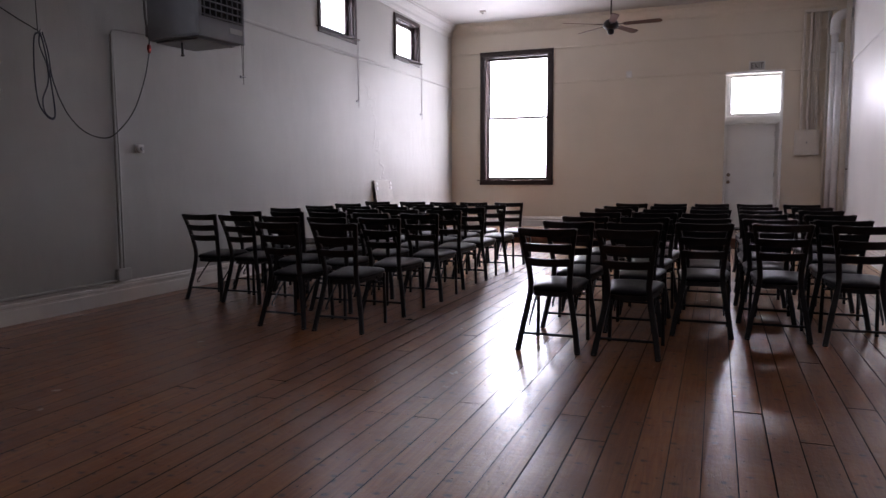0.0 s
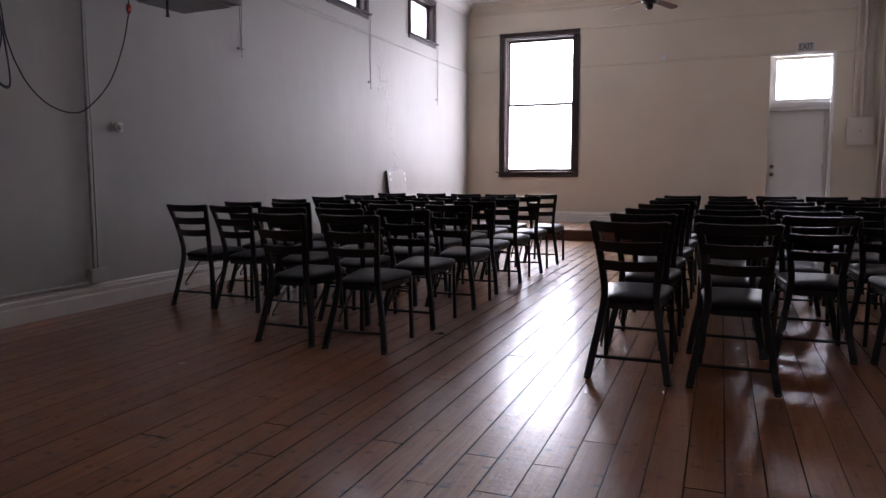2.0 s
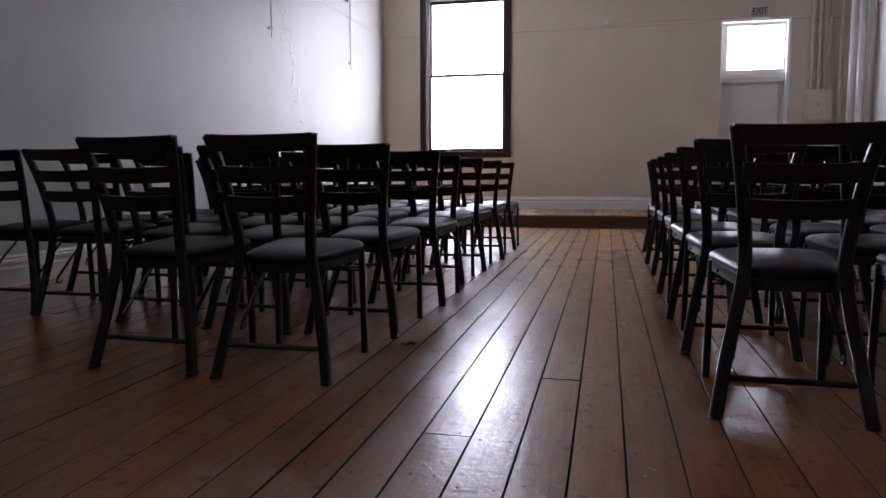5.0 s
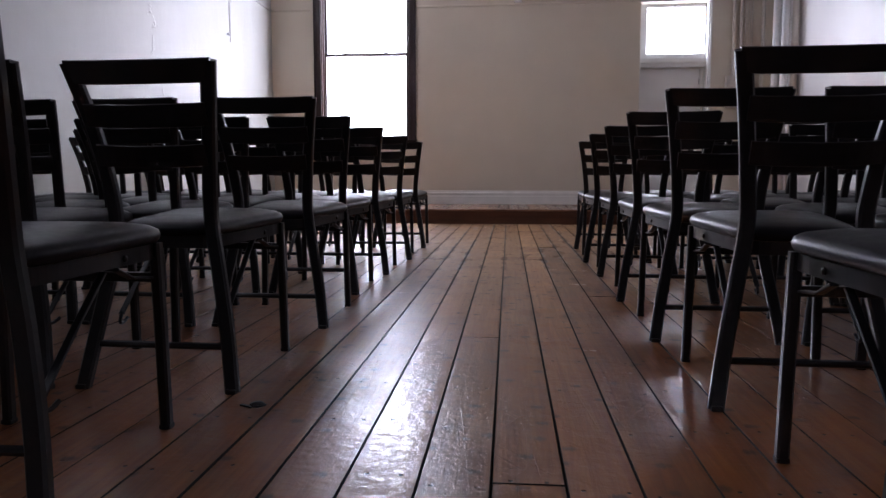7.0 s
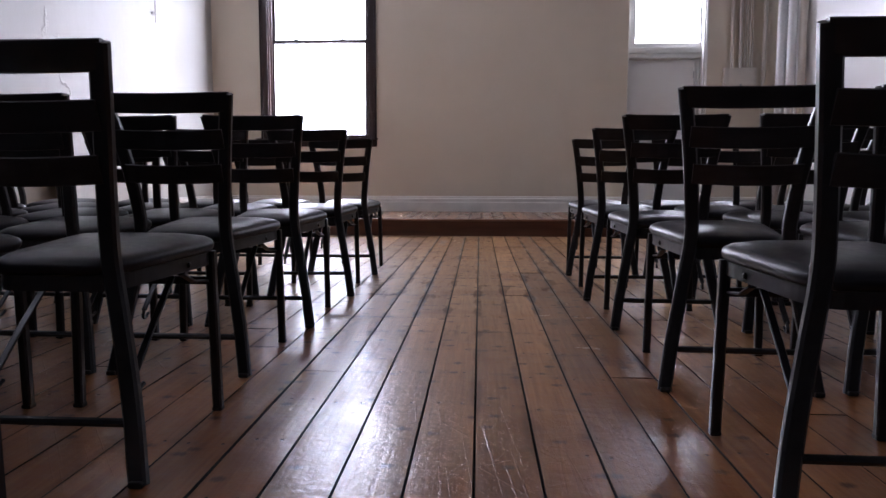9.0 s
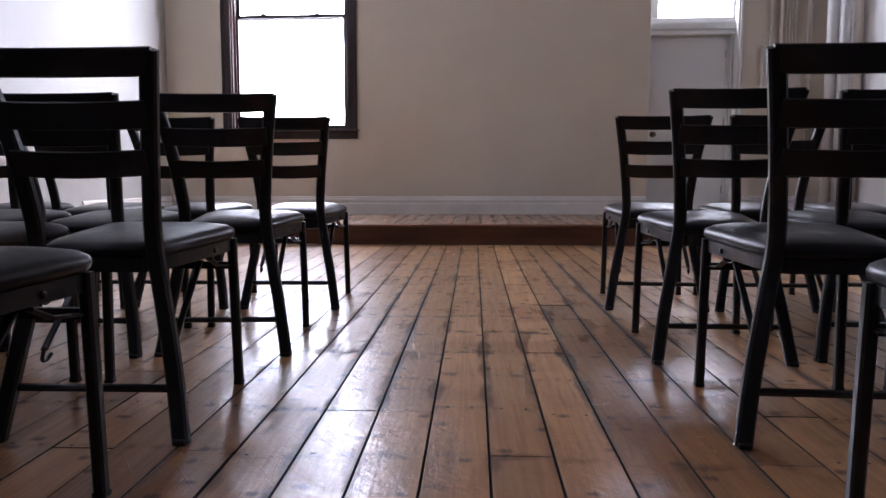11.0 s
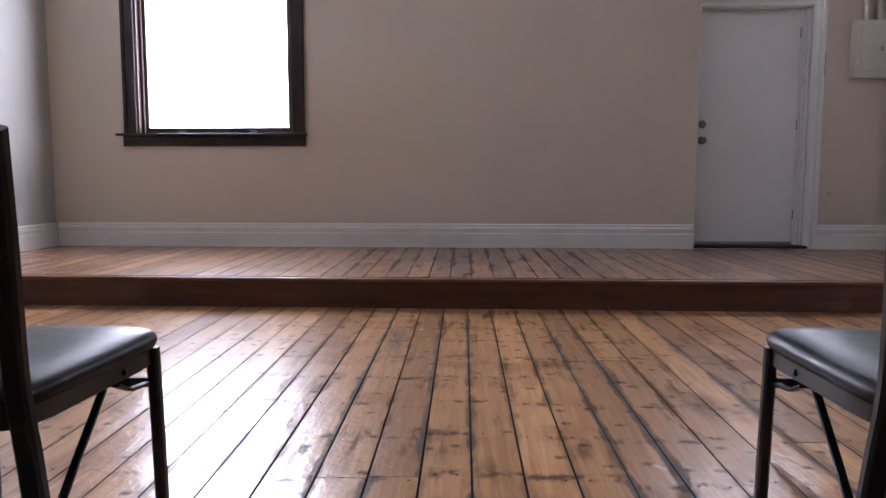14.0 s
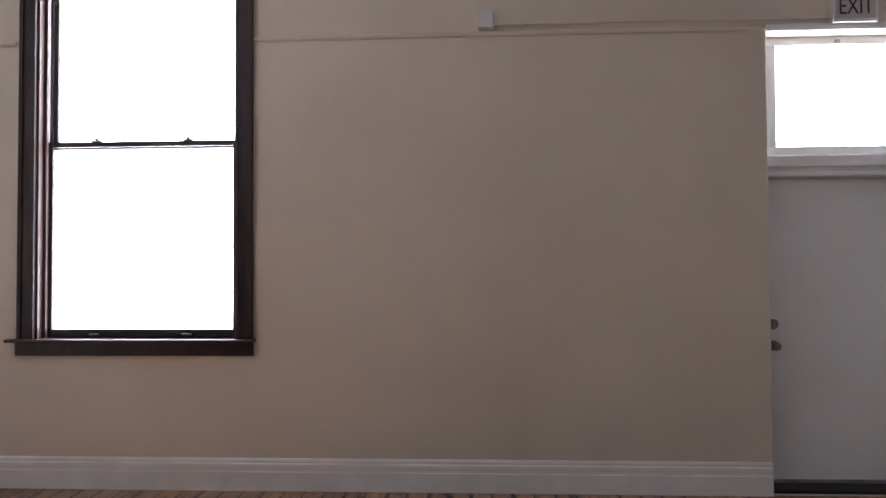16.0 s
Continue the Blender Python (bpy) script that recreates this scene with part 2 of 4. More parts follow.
    col = mixed(nail, col, (0.012, 0.010, 0.010))
    link(col, b.inputs["Base Color"])
    # varnish
    scuff = noise_of(geo.outputs["Position"], 6.0, 8, 0.7)
    worn = sums("ADD", sums("MULTIPLY", ramped(scuff, 0.45, 0.7), wear), sums("MULTIPLY", sums("MULTIPLY", sums("MAXIMUM", stain, bare), trod), 0.22))
    link(sums("ADD", worn, rough, True), b.inputs["Roughness"])
    gone = sums("MAXIMUM", sums("MAXIMUM", fray, nail), sums("MULTIPLY", sums("MAXIMUM", stain, sums("MAXIMUM", bare, smear)), trod))
    link(sums("MULTIPLY", sums("SUBTRACT", 1.0, sums("MULTIPLY", gone, 0.85)), coat), b.inputs["Coat Weight"])
    link(sums("MULTIPLY", sums("SUBTRACT", 1.0, sums("MULTIPLY", gone, 0.7)), sheen), b.inputs["Specular IOR Level"])
    link(sums("ADD", sums("ADD", sums("MULTIPLY", other, 0.08), 0.09), sums("MULTIPLY", ramped(scuff, 0.42, 0.7), 0.12)), b.inputs["Coat Roughness"])
    scr = 0.0
    for turn, across, along, cut in ((0.95, 120, 1.3, 0.645), (-0.55, 95, 1.6, 0.65), (1.45, 140, 1.1, 0.655), (0.2, 120, 1.9, 0.66), (-1.1, 75, 2.4, 0.665)):
        spin = N("ShaderNodeMapping")
        spin.inputs["Rotation"].default_value = (0, 0, turn)
        link(geo.outputs["Position"], spin.inputs["Vector"])
        sc = N("ShaderNodeMapping")
        sc.inputs["Scale"].default_value = (along, across, 1)
        link(spin.outputs[0], sc.inputs["Vector"])
        scr = sums("ADD", ramped(noise_of(sc.outputs[0], 1.0, 2, 0.4, 0.25), cut, cut + 0.05), scr)
    scr = sums("MULTIPLY", scr, ramped(noise_of(geo.outputs["Position"], 1.7, 3), 0.46, 0.70, 0.15, 1.0))
    lo = noise_of(geo.outputs["Position"], 6.0, 5, 0.6)
    ripple = noise_of(geo.outputs["Position"], 32.0, 3, 0.5, 0.5)
    hgt = sums("ADD", sums("ADD", sums("ADD", sums("MULTIPLY", grain, 0.25), sums("MULTIPLY", ripple, 0.42)), sums("MULTIPLY", lo, 0.8)), sums("MULTIPLY", scr, 0.13))
    hgt = sums("SUBTRACT", hgt, sums("ADD", sums("MULTIPLY", nail, 0.5), sums("MULTIPLY", sums("MULTIPLY", stain, trod), 0.12)))
    bp = N("ShaderNodeBump")
    bp.inputs["Strength"].default_value, bp.inputs["Distance"].default_value = 0.56, 0.006
    link(hgt, bp.inputs["Height"])
    link(bp.outputs[0], b.inputs["Normal"])
    link(bp.outputs[0], b.inputs["Coat Normal"])
    return m


WALL_CREAM = plaster("cream_plaster", (0.61, 0.535, 0.437), 0.55)
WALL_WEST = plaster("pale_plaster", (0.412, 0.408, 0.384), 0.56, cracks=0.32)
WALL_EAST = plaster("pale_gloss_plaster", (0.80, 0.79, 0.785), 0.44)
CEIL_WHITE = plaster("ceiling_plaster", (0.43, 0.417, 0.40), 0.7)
TRIM = material("cream_trim_paint", (0.72, 0.695, 0.66), 0.42, vary=0.05, bump=0.06)
DOOR_WHITE = material("white_door_paint", (0.72, 0.72, 0.70), 0.4, vary=0.04, bump=0.05, scale=2)
DARK_WOOD = material("dark_stained_wood", (0.033, 0.019, 0.017), 0.40, coat=0.12, spec=0.3, vary=0.35, scale=3, stretch=(6, 6, 0.7), bump=0.15)
REVEAL_WOOD = material("raw_sash_wood", (0.048, 0.021, 0.015), 0.42, coat=0.1, vary=0.3, scale=3, stretch=(6, 6, 0.7), bump=0.12)
FLOOR_WOOD = floor_wood("old_pine_boards", (0.38, 0.136, 0.041), (0.26, 0.082, 0.025), 0.34, 0.85, 0.10, 0.74, 0.66,
                        ((SEAM_X + WIDE * 4, 0.013, 9.6, 14.4), (SEAM_X + WIDE * 1, 0.009, 11.2, 14.4), (SEAM_X - WIDE * 1.5, 0.034, 13.0, 14.0)))
STAGE_WOOD = floor_wood("old_pine_stage_boards", (0.37, 0.160, 0.068), (0.125, 0.045, 0.021), 0.38, 0.9, 0.12, 1.0, 0.22, sheen=0.28)
NOSE_WOOD = material("worn_nosing", (0.15, 0.062, 0.030), 0.5, coat=0.08, vary=0.35, scale=3.5, stretch=(1.2, 6, 6), bump=0.15)
RISER_WOOD = material("stained_riser", (0.085, 0.028, 0.014), 0.45, coat=0.2, vary=0.35, scale=2.5, stretch=(0.6, 4, 7), bump=0.12)
SUBFLOOR = material("dark_gap_dirt", (0.012, 0.009, 0.008), 0.9, vary=0.4, bump=0.2)
BLACK_METAL = material("black_enamelled_steel", (0.0145, 0.0138, 0.0162), 0.34, vary=0.3, scale=9, bump=0.03)
SLAT_BLACK = material("black_lacquered_wood", (0.017, 0.017, 0.020), 0.31, vary=0.3, scale=5, stretch=(1, 8, 8), bump=0.05)
VINYL = material("charcoal_vinyl", (0.0065, 0.0063, 0.0105), 0.38, vary=0.2, scale=5, bump=0.03, bump_scale=40, spec=0.30)
STEEL = material("dull_steel", (0.30, 0.30, 0.31), 0.38, metal=0.9, vary=0.2)
HEATER_GREY = material("grey_enamel", (0.235, 0.245, 0.265), 0.40, vary=0.12, scale=4)
DARK_VOID = material("dark_recess", (0.006, 0.006, 0.007), 0.8)
PALE_LABEL = material("pale_label", (0.45, 0.45, 0.45), 0.5)
PIPE_WHITE = material("white_pipe_paint", (0.66, 0.65, 0.65), 0.28, vary=0.05)
PIPE_CREAM = material("cream_pipe_paint", (0.58, 0.53, 0.47), 0.42, vary=0.06)
BRASS = material("tarnished_brass", (0.22, 0.18, 0.14), 0.38, metal=0.85, vary=0.2)
SIGN_FACE = material("sign_face", (0.42, 0.41, 0.39), 0.4)
SIGN_RED = material("sign_letters", (0.035, 0.012, 0.012), 0.5)
CABLE_BLUE = material("blue_cable", (0.018, 0.022, 0.045), 0.45)
CABLE_BLACK = material("black_cable", (0.012, 0.011, 0.012), 0.5)
PLUG_RED = material("red_plug", (0.30, 0.035, 0.025), 0.4)
FAN_WOOD = material("fan_mahogany", (0.085, 0.030, 0.018), 0.35, coat=0.3, vary=0.3, scale=4, stretch=(1, 8, 8))
FAN_METAL = material("fan_bronze", (0.020, 0.017, 0.016), 0.35, metal=0.6)
PLASTIC = material("ivory_plastic", (0.62, 0.60, 0.57), 0.4)
CORD = material("cotton_cord", (0.28, 0.27, 0.26), 0.8)
BOARD_GREY = material("pale_painted_board", (0.40, 0.38, 0.35), 0.6)


def glass_material():
    m = bpy.data.materials.new("window_glass")
    m.use_nodes = True
    b = m.node_tree.nodes["Principled BSDF"]
    b.inputs["Base Color"].default_value = (1, 1, 1, 1)
    b.inputs["Transmission Weight"].default_value, b.inputs["Roughness"].default_value, b.inputs["IOR"].default_value = 1.0, 0.0, 1.45
    return m


GLASS = glass_material()


def glowing(name, colour, strength):
    m = bpy.data.materials.new(name)
    m.use_nodes = True
    b = m.node_tree.nodes["Principled BSDF"]
    b.inputs["Base Color"].default_value = (*colour, 1)
    b.inputs["Emission Color"].default_value, b.inputs["Emission Strength"].default_value = (*colour, 1), strength
    return m


NEON_RED = glowing("red_pilot_lamp", (1.0, 0.12, 0.08), 0.5)


# ---- mesh helpers ----
def add_box(bm, x0, x1, y0, y1, z0, z1, bevel=0.0):
    r = bmesh.ops.create_cube(bm, size=1)
    vs = r["verts"]
    bmesh.ops.transform(bm, matrix=Matrix.Translation(((x0 + x1) / 2, (y0 + y1) / 2, (z0 + z1) / 2)) @ Matrix.Diagonal((x1 - x0, y1 - y0, z1 - z0, 1)), verts=vs)
    if bevel:
        es = list({e for v in vs for e in v.link_edges})
        bmesh.ops.bevel(bm, geom=es, offset=bevel, segments=2, profile=0.6, affect="EDGES")
    return bm


def box(x0, x1, y0, y1, z0, z1, bevel=0.0):
    return add_box(bmesh.new(), x0, x1, y0, y1, z0, z1, bevel)


def add_sweep(bm, path, ring, up=(0, 0, 1), cap=True):
    """Carries a closed 2D outline along a path. ring: (u, v) pairs, or a function of 0..1 that gives them."""
    pts = [Vector(p) for p in path]
    rows = []
    side0 = None
    for i, p in enumerate(pts):
        d = (pts[min(i + 1, len(pts) - 1)] - pts[max(i - 1, 0)]).normalized()
        s = d.cross(Vector(up))
        if s.length < 1e-3:
            s = side0 if side0 is not None else d.cross(Vector((0, 1, 0.01)))
        s.normalize()
        if side0 is not None and s.dot(side0) < 0:
            s = -s
        side0 = s
        w = s.cross(d).normalized()
        shape = ring(i / max(1, len(pts) - 1)) if callable(ring) else ring
        rows.append([bm.verts.new(p + s * a + w * c) for a, c in shape])
    n = len(rows[0])
    for r0, r1 in zip(rows, rows[1:]):
        for k in range(n):
            bm.faces.new((r0[k], r0[(k + 1) % n], r1[(k + 1) % n], r1[k]))
    if cap:
        bm.faces.new(rows[0][::-1]), bm.faces.new(rows[-1])
    bmesh.ops.recalc_face_normals(bm, faces=bm.faces[:])
    return bm


def circle(r, n=12):
    return [(r * math.cos(2 * math.pi * k / n), r * math.sin(2 * math.pi * k / n)) for k in range(n)]


def rounded(w, d, r):
    """A rectangle w by d with cut corners."""
    a, c = w / 2, d / 2
    return [(-a + r, -c), (a - r, -c), (a, -c + r), (a, c - r), (a - r, c), (-a + r, c), (-a, c - r), (-a, -c + r)]


def tube(path, r, n=12, up=(0, 0, 1)):
    return add_sweep(bmesh.new(), path, circle(r, n), up)


def spline(points, steps=8):
    """A smooth line through the points (Catmull-Rom)."""
    P = [Vector(p) for p in points]
    P = [2 * P[0] - P[1]] + P + [2 * P[-1] - P[-2]]
    out = []
    for i in range(1, len(P) - 2):
        for s in range(steps):
            t = s / steps
            out.append(0.5 * (2 * P[i] + (P[i + 1] - P[i - 1]) * t + (2 * P[i - 1] - 5 * P[i] + 4 * P[i + 1] - P[i + 2]) * t ** 2
                              + (3 * P[i] - P[i - 1] - 3 * P[i + 1] + P[i + 2]) * t ** 3))
    return out + [P[-2]]


def lathe(profile, n=24):
    """Turns (radius, z) pairs round the z axis."""
    bm = bmesh.new()
    rows = [[bm.verts.new((r * math.cos(2 * math.pi * k / n), r * math.sin(2 * math.pi * k / n), z)) for k in range(n)] for r, z in profile]
    for a, c in zip(rows, rows[1:]):
        for k in range(n):
            bm.faces.new((a[k], a[(k + 1) % n], c[(k + 1) % n], c[k]))
    bm.faces.new(rows[0][::-1]), bm.faces.new(rows[-1])
    bmesh.ops.recalc_face_normals(bm, faces=bm.faces[:])
    return bm


def mesh_of(name, bm, mat, smooth=False):
    me = bpy.data.meshes.new(name)
    bm.to_mesh(me)
    bm.free()
    me.materials.append(mat)
    if smooth:
        me.polygons.foreach_set("use_smooth", [True] * len(me.polygons))
    return me


def part(name, bm, mat, parent, label="", smooth=False, m=None):
    ob = new(name, mesh_of(name, bm, mat, smooth))
    ob.parent = parent
    if m is not None:
        ob.matrix_local = m
    if label:
        ob["label"] = label
    return ob


def thing(name, m, label, category, group="", kind=""):
    ob = new(name)
    ob.empty_display_size = 0.1
    ob.matrix_world = m
    return tagged(ob, label, category, group, kind)


def single(name, bm, mat, m, label, category, group="", kind="", smooth=False):
    ob = new(name, mesh_of(name, bm, mat, smooth))
    ob.matrix_world = m
    return tagged(ob, label, category, group, kind)


def wall_mesh(a0, a1, z0, z1, near, far, holes, along):
    """A wall from a0 to a1 with real openings. holes: (a0, a1, z0, z1). along: 'x' or 'y'."""
    bm = bmesh.new()
    cuts = sorted({a0, a1, *[h[0] for h in holes], *[h[1] for h in holes]})
    for c0, c1 in zip(cuts, cuts[1:]):
        spans = [(z0, z1)]
        for h in holes:
            if h[0] < (c0 + c1) / 2 < h[1]:
                spans = [s for lo, hi in spans for s in ((lo, min(hi, h[2])), (max(lo, h[3]), hi)) if s[1] - s[0] > 1e-4]
        for lo, hi in spans:
            if along == "x":
                add_box(bm, c0, c1, near, far, lo, hi)
            else:
                add_box(bm, near, far, c0, c1, lo, hi)
    bmesh.ops.remove_doubles(bm, verts=bm.verts[:], dist=1e-5)
    return bm


def profile_run(bm, path, profile):
    """A moulding along a level path: profile of (out, z) pairs; out is to the left of the path."""
    return add_sweep(bm, path, [(-o, z) for o, z in profile], (0, 0, 1))


# ---- the shell ----
I = Matrix.Identity(4)
WIN = (-5.415, -3.980, 1.215, 3.915)
DOOR = (-0.42, 0.600, STEP_Z, 3.25)
single("wall_north", wall_mesh(-6.6, EAST_X + 0.3, -0.1, CEIL, NORTH_Y, NORTH_Y + 0.34, [WIN, DOOR], "x"), WALL_CREAM, I,
       "cream painted plaster end wall with a tall window and a door", "wall", kind="structure")
# the first two openings are unseen additions, spaced like the others, for extra light
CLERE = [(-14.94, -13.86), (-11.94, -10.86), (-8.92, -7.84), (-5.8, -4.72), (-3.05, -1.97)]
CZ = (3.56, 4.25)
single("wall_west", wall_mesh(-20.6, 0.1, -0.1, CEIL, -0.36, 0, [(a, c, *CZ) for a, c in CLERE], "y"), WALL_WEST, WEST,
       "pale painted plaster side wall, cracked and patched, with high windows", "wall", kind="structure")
single("wall_east", box(EAST_X, EAST_X + 0.3, SOUTH_Y, NORTH_Y, -0.1, CEIL), WALL_EAST, I, "pale semi-gloss painted side wall", "wall", kind="structure")
single("wall_south", box(-6.6, EAST_X + 0.3, SOUTH_Y - 0.3, SOUTH_Y, -0.1, CEIL), WALL_CREAM, I, "plain cream painted end wall", "wall", kind="structure")
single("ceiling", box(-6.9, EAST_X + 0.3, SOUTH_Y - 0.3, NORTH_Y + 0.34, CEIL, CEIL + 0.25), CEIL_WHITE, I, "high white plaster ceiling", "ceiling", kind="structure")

CROWN = [(0, 0), (0.018, 0.0), (0.022, 0.02), (0.035, 0.035), (0.05, 0.09), (0.085, 0.14), (0.13, 0.17), (0.15, 0.185), (0.15, 0.215), (0.17, 0.22), (0.17, 0.25), (0, 0.25)]
RAIL = [(0, 0), (0.006, 0.0), (0.015, 0.01), (0.015, 0.028), (0.008, 0.038), (0, 0.04)]
BASE = [(0, 0), (0.026, 0), (0.026, 0.125), (0.020, 0.13), (0.020, 0.15), (0.024, 0.155), (0.024, 0.178), (0.014, 0.186), (0.016, 0.2), (0.008, 0.215), (0, 0.215)]


def lifted(profile, z):
    return [(o, h + z) for o, h in profile]


def run_north(x0, x1, profile, z, name, label, mat=TRIM):
    single(name, profile_run(bmesh.new(), [(x1, NORTH_Y, 0), (x0, NORTH_Y, 0)], lifted(profile, z)), mat, I, label, "trim", kind="structure")


def run_west(y0, y1, profile, z, name, label, mat=TRIM):
    single(name, profile_run(bmesh.new(), [(0, y1, 0), (0, y0, 0)], lifted(profile, z)), mat, WEST, label, "trim", kind="structure")


def run_east(y0, y1, profile, z, name, label, mat=TRIM):
    single(name, profile_run(bmesh.new(), [(EAST_X, y0, 0), (EAST_X, y1, 0)], lifted(profile, z)), mat, I, label, "trim", kind="structure")


run_north(-6.2, EAST_X, CROWN, CEIL - 0.25, "trim_crown_north", "painted plaster crown moulding under the ceiling", WALL_CREAM)
run_west(-20.4, -0.02, CROWN, CEIL - 0.25, "trim_crown_west", "painted plaster crown moulding under the ceiling", CEIL_WHITE)
run_east(SOUTH_Y, NORTH_Y - 0.02, CROWN, CEIL - 0.25, "trim_crown_east", "painted plaster crown moulding under the ceiling", CEIL_WHITE)
for x0, x1 in ((-6.2, -5.56), (-3.87, EAST_X)):
    run_north(x0, x1, RAIL, 3.255, "trim_picture_rail", "thin painted picture rail on the end wall", WALL_CREAM)
    run_north(x0, x1, RAIL, 3.985, "trim_frieze_rail", "thin painted frieze rail high on the end wall", WALL_CREAM)
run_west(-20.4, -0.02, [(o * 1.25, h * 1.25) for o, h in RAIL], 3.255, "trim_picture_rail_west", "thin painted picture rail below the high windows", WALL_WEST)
run_east(SOUTH_Y, NORTH_Y - 0.02, RAIL, 3.27, "trim_picture_rail_east", "thin painted picture rail along the side wall", WALL_EAST)
run_north(-6.19, -0.425, BASE, STEP_Z, "baseboard_north", "tall grooved cream painted baseboard above the platform")
run_north(0.63, EAST_X, BASE, STEP_Z, "baseboard_north_door", "short grooved cream baseboard beside the door")
run_west(-2.05, -0.03, BASE, STEP_Z, "baseboard_west_platform", "grooved cream painted baseboard along the platform")
run_west(-20.4, -2.09, BASE, 0.0, "baseboard_west", "tall grooved cream painted baseboard along the side wall")
run_east(SOUTH_Y, STEP_Y, BASE, 0.0, "baseboard_east", "tall grooved cream painted baseboard along the side wall")


# ---- tall window ----
def frame_bars(bm, x0, x1, z0, z1, w, y0, y1, bevel=0.004):
    """Four butted bars round an opening, lying in the x-z plane."""
    add_box(bm, x0, x0 + w, y0, y1, z0, z1, bevel)
    add_box(bm, x1 - w, x1, y0, y1, z0, z1, bevel)
    add_box(bm, x0 + w, x1 - w, y0, y1, z1 - w, z1, bevel)
    return bm


def sash(parent, x0, x1, z0, z1, y, stile, bottom, top, name="sash"):
    s = part(name, box(x0, x0 + stile, y, y + 0.035, z0, z1, 0.004), DARK_WOOD, parent)
    part("stile", box(x1 - stile, x1, y, y + 0.035, z0, z1, 0.004), DARK_WOOD, s)
    part("bottom_rail", box(x0 + stile, x1 - stile, y, y + 0.035, z0, z0 + bottom, 0.004), DARK_WOOD, s)
    part("top_rail", box(x0 + stile, x1 - stile, y, y + 0.035, z1 - top, z1, 0.004), DARK_WOOD, s)
    g = part("pane", box(x0 + stile - 0.005, x1 - stile + 0.005, y + 0.015, y + 0.019, z0 + bottom - 0.005, z1 - top + 0.005), GLASS, s, "clear window pane")
    g.visible_shadow = False
    return s


def tall_window():
    w = thing("window_1", pose(0, NORTH_Y, 0), "tall dark-stained wooden sash window, overcast white outside", "window", kind="structure")
    x0, x1, z0, z1 = WIN
    cw = 0.108
    part("casing", box(x0 - cw, x0 - cw + 0.03, -0.034, 0, z0, z1, 0.005), DARK_WOOD, w)
    part("casing", box(x0 - cw + 0.03, x0 - 0.012, -0.022, 0, z0, z1, 0.003), DARK_WOOD, w)
    part("casing", box(x0 - 0.012, x0 + 0.006, -0.028, 0, z0, z1, 0.005), DARK_WOOD, w)
    part("casing", box(x1 + cw - 0.03, x1 + cw, -0.034, 0, z0, z1, 0.005), DARK_WOOD, w)
    part("casing", box(x1 + 0.012, x1 + cw - 0.03, -0.022, 0, z0, z1, 0.003), DARK_WOOD, w)
    part("casing", box(x1 - 0.006, x1 + 0.012, -0.028, 0, z0, z1, 0.005), DARK_WOOD, w)
    part("head_casing", box(x0 - cw, x1 + cw, -0.036, 0, z1, z1 + 0.09, 0.006), DARK_WOOD, w)
    part("head_band", box(x0 - cw - 0.008, x1 + cw + 0.008, -0.045, 0, z1 + 0.068, z1 + 0.098, 0.006), DARK_WOOD, w)
    part("sill", box(x0 - cw - 0.062, x1 + cw + 0.02, -0.075, 0.13, z0 - 0.022, z0, 0.006), DARK_WOOD, w, "dark wooden window stool")
    part("apron", box(x0 - cw - 0.015, x1 + cw + 0.005, -0.026, 0, z0 - 0.115, z0 - 0.022, 0.006), DARK_WOOD, w)
    # jambs and stops
    for a, c in ((x0, x0 + 0.022), (x1 - 0.022, x1)):
        part("jamb", box(a, c, 0.0, 0.30, z0, z1, 0.002), REVEAL_WOOD, w, "reddish brown jamb")
    for a, c in ((x0 + 0.022, x0 + 0.045), (x1 - 0.045, x1 - 0.022)):
        part("stop", box(a, c, 0.055, 0.085, z0, z1, 0.004), REVEAL_WOOD, w)
        part("parting_bead", box(a, c - 0.004, 0.128, 0.142, z0, z1, 0.003), DARK_WOOD, w)
    # pale colour holds the light reflected off the jamb above the lower sash
    for a in (x0 + 0.022, x1 - 0.026):
        part("lit_sash_track", box(a, a + 0.004, 0.086, 0.127, 2.60, z1 - 0.03, 0.001), PALE_LABEL, w, "sash track, pale with the light reflected off it")
    part("head_jamb", box(x0 + 0.022, x1 - 0.022, 0.0, 0.30, z1 - 0.022, z1, 0.002), DARK_WOOD, w)
    low = sash(w, x0 + 0.024, x1 - 0.024, z0 + 0.002, 2.596, 0.09, 0.044, 0.055, 0.037, "lower_sash")
    sash(w, x0 + 0.028, x1 - 0.028, 2.551, z1 - 0.024, 0.145, 0.042, 0.05, 0.05, "upper_sash")
    for x in (-5.03, -4.37):
        part("sash_lock", box(x - 0.035, x + 0.035, 0.085, 0.105, 2.596, 2.608, 0.004), STEEL, low)
        part("sash_lock", lathe([(0.012, 0), (0.016, 0.006), (0.012, 0.014), (0.004, 0.018)], 12), STEEL, low, m=pose(x, 0.095, 2.608))
        part("sash_lift", box(x - 0.035, x + 0.035, 0.068, 0.09, z0 + 0.016, z0 + 0.030, 0.005), STEEL, low)
    return w


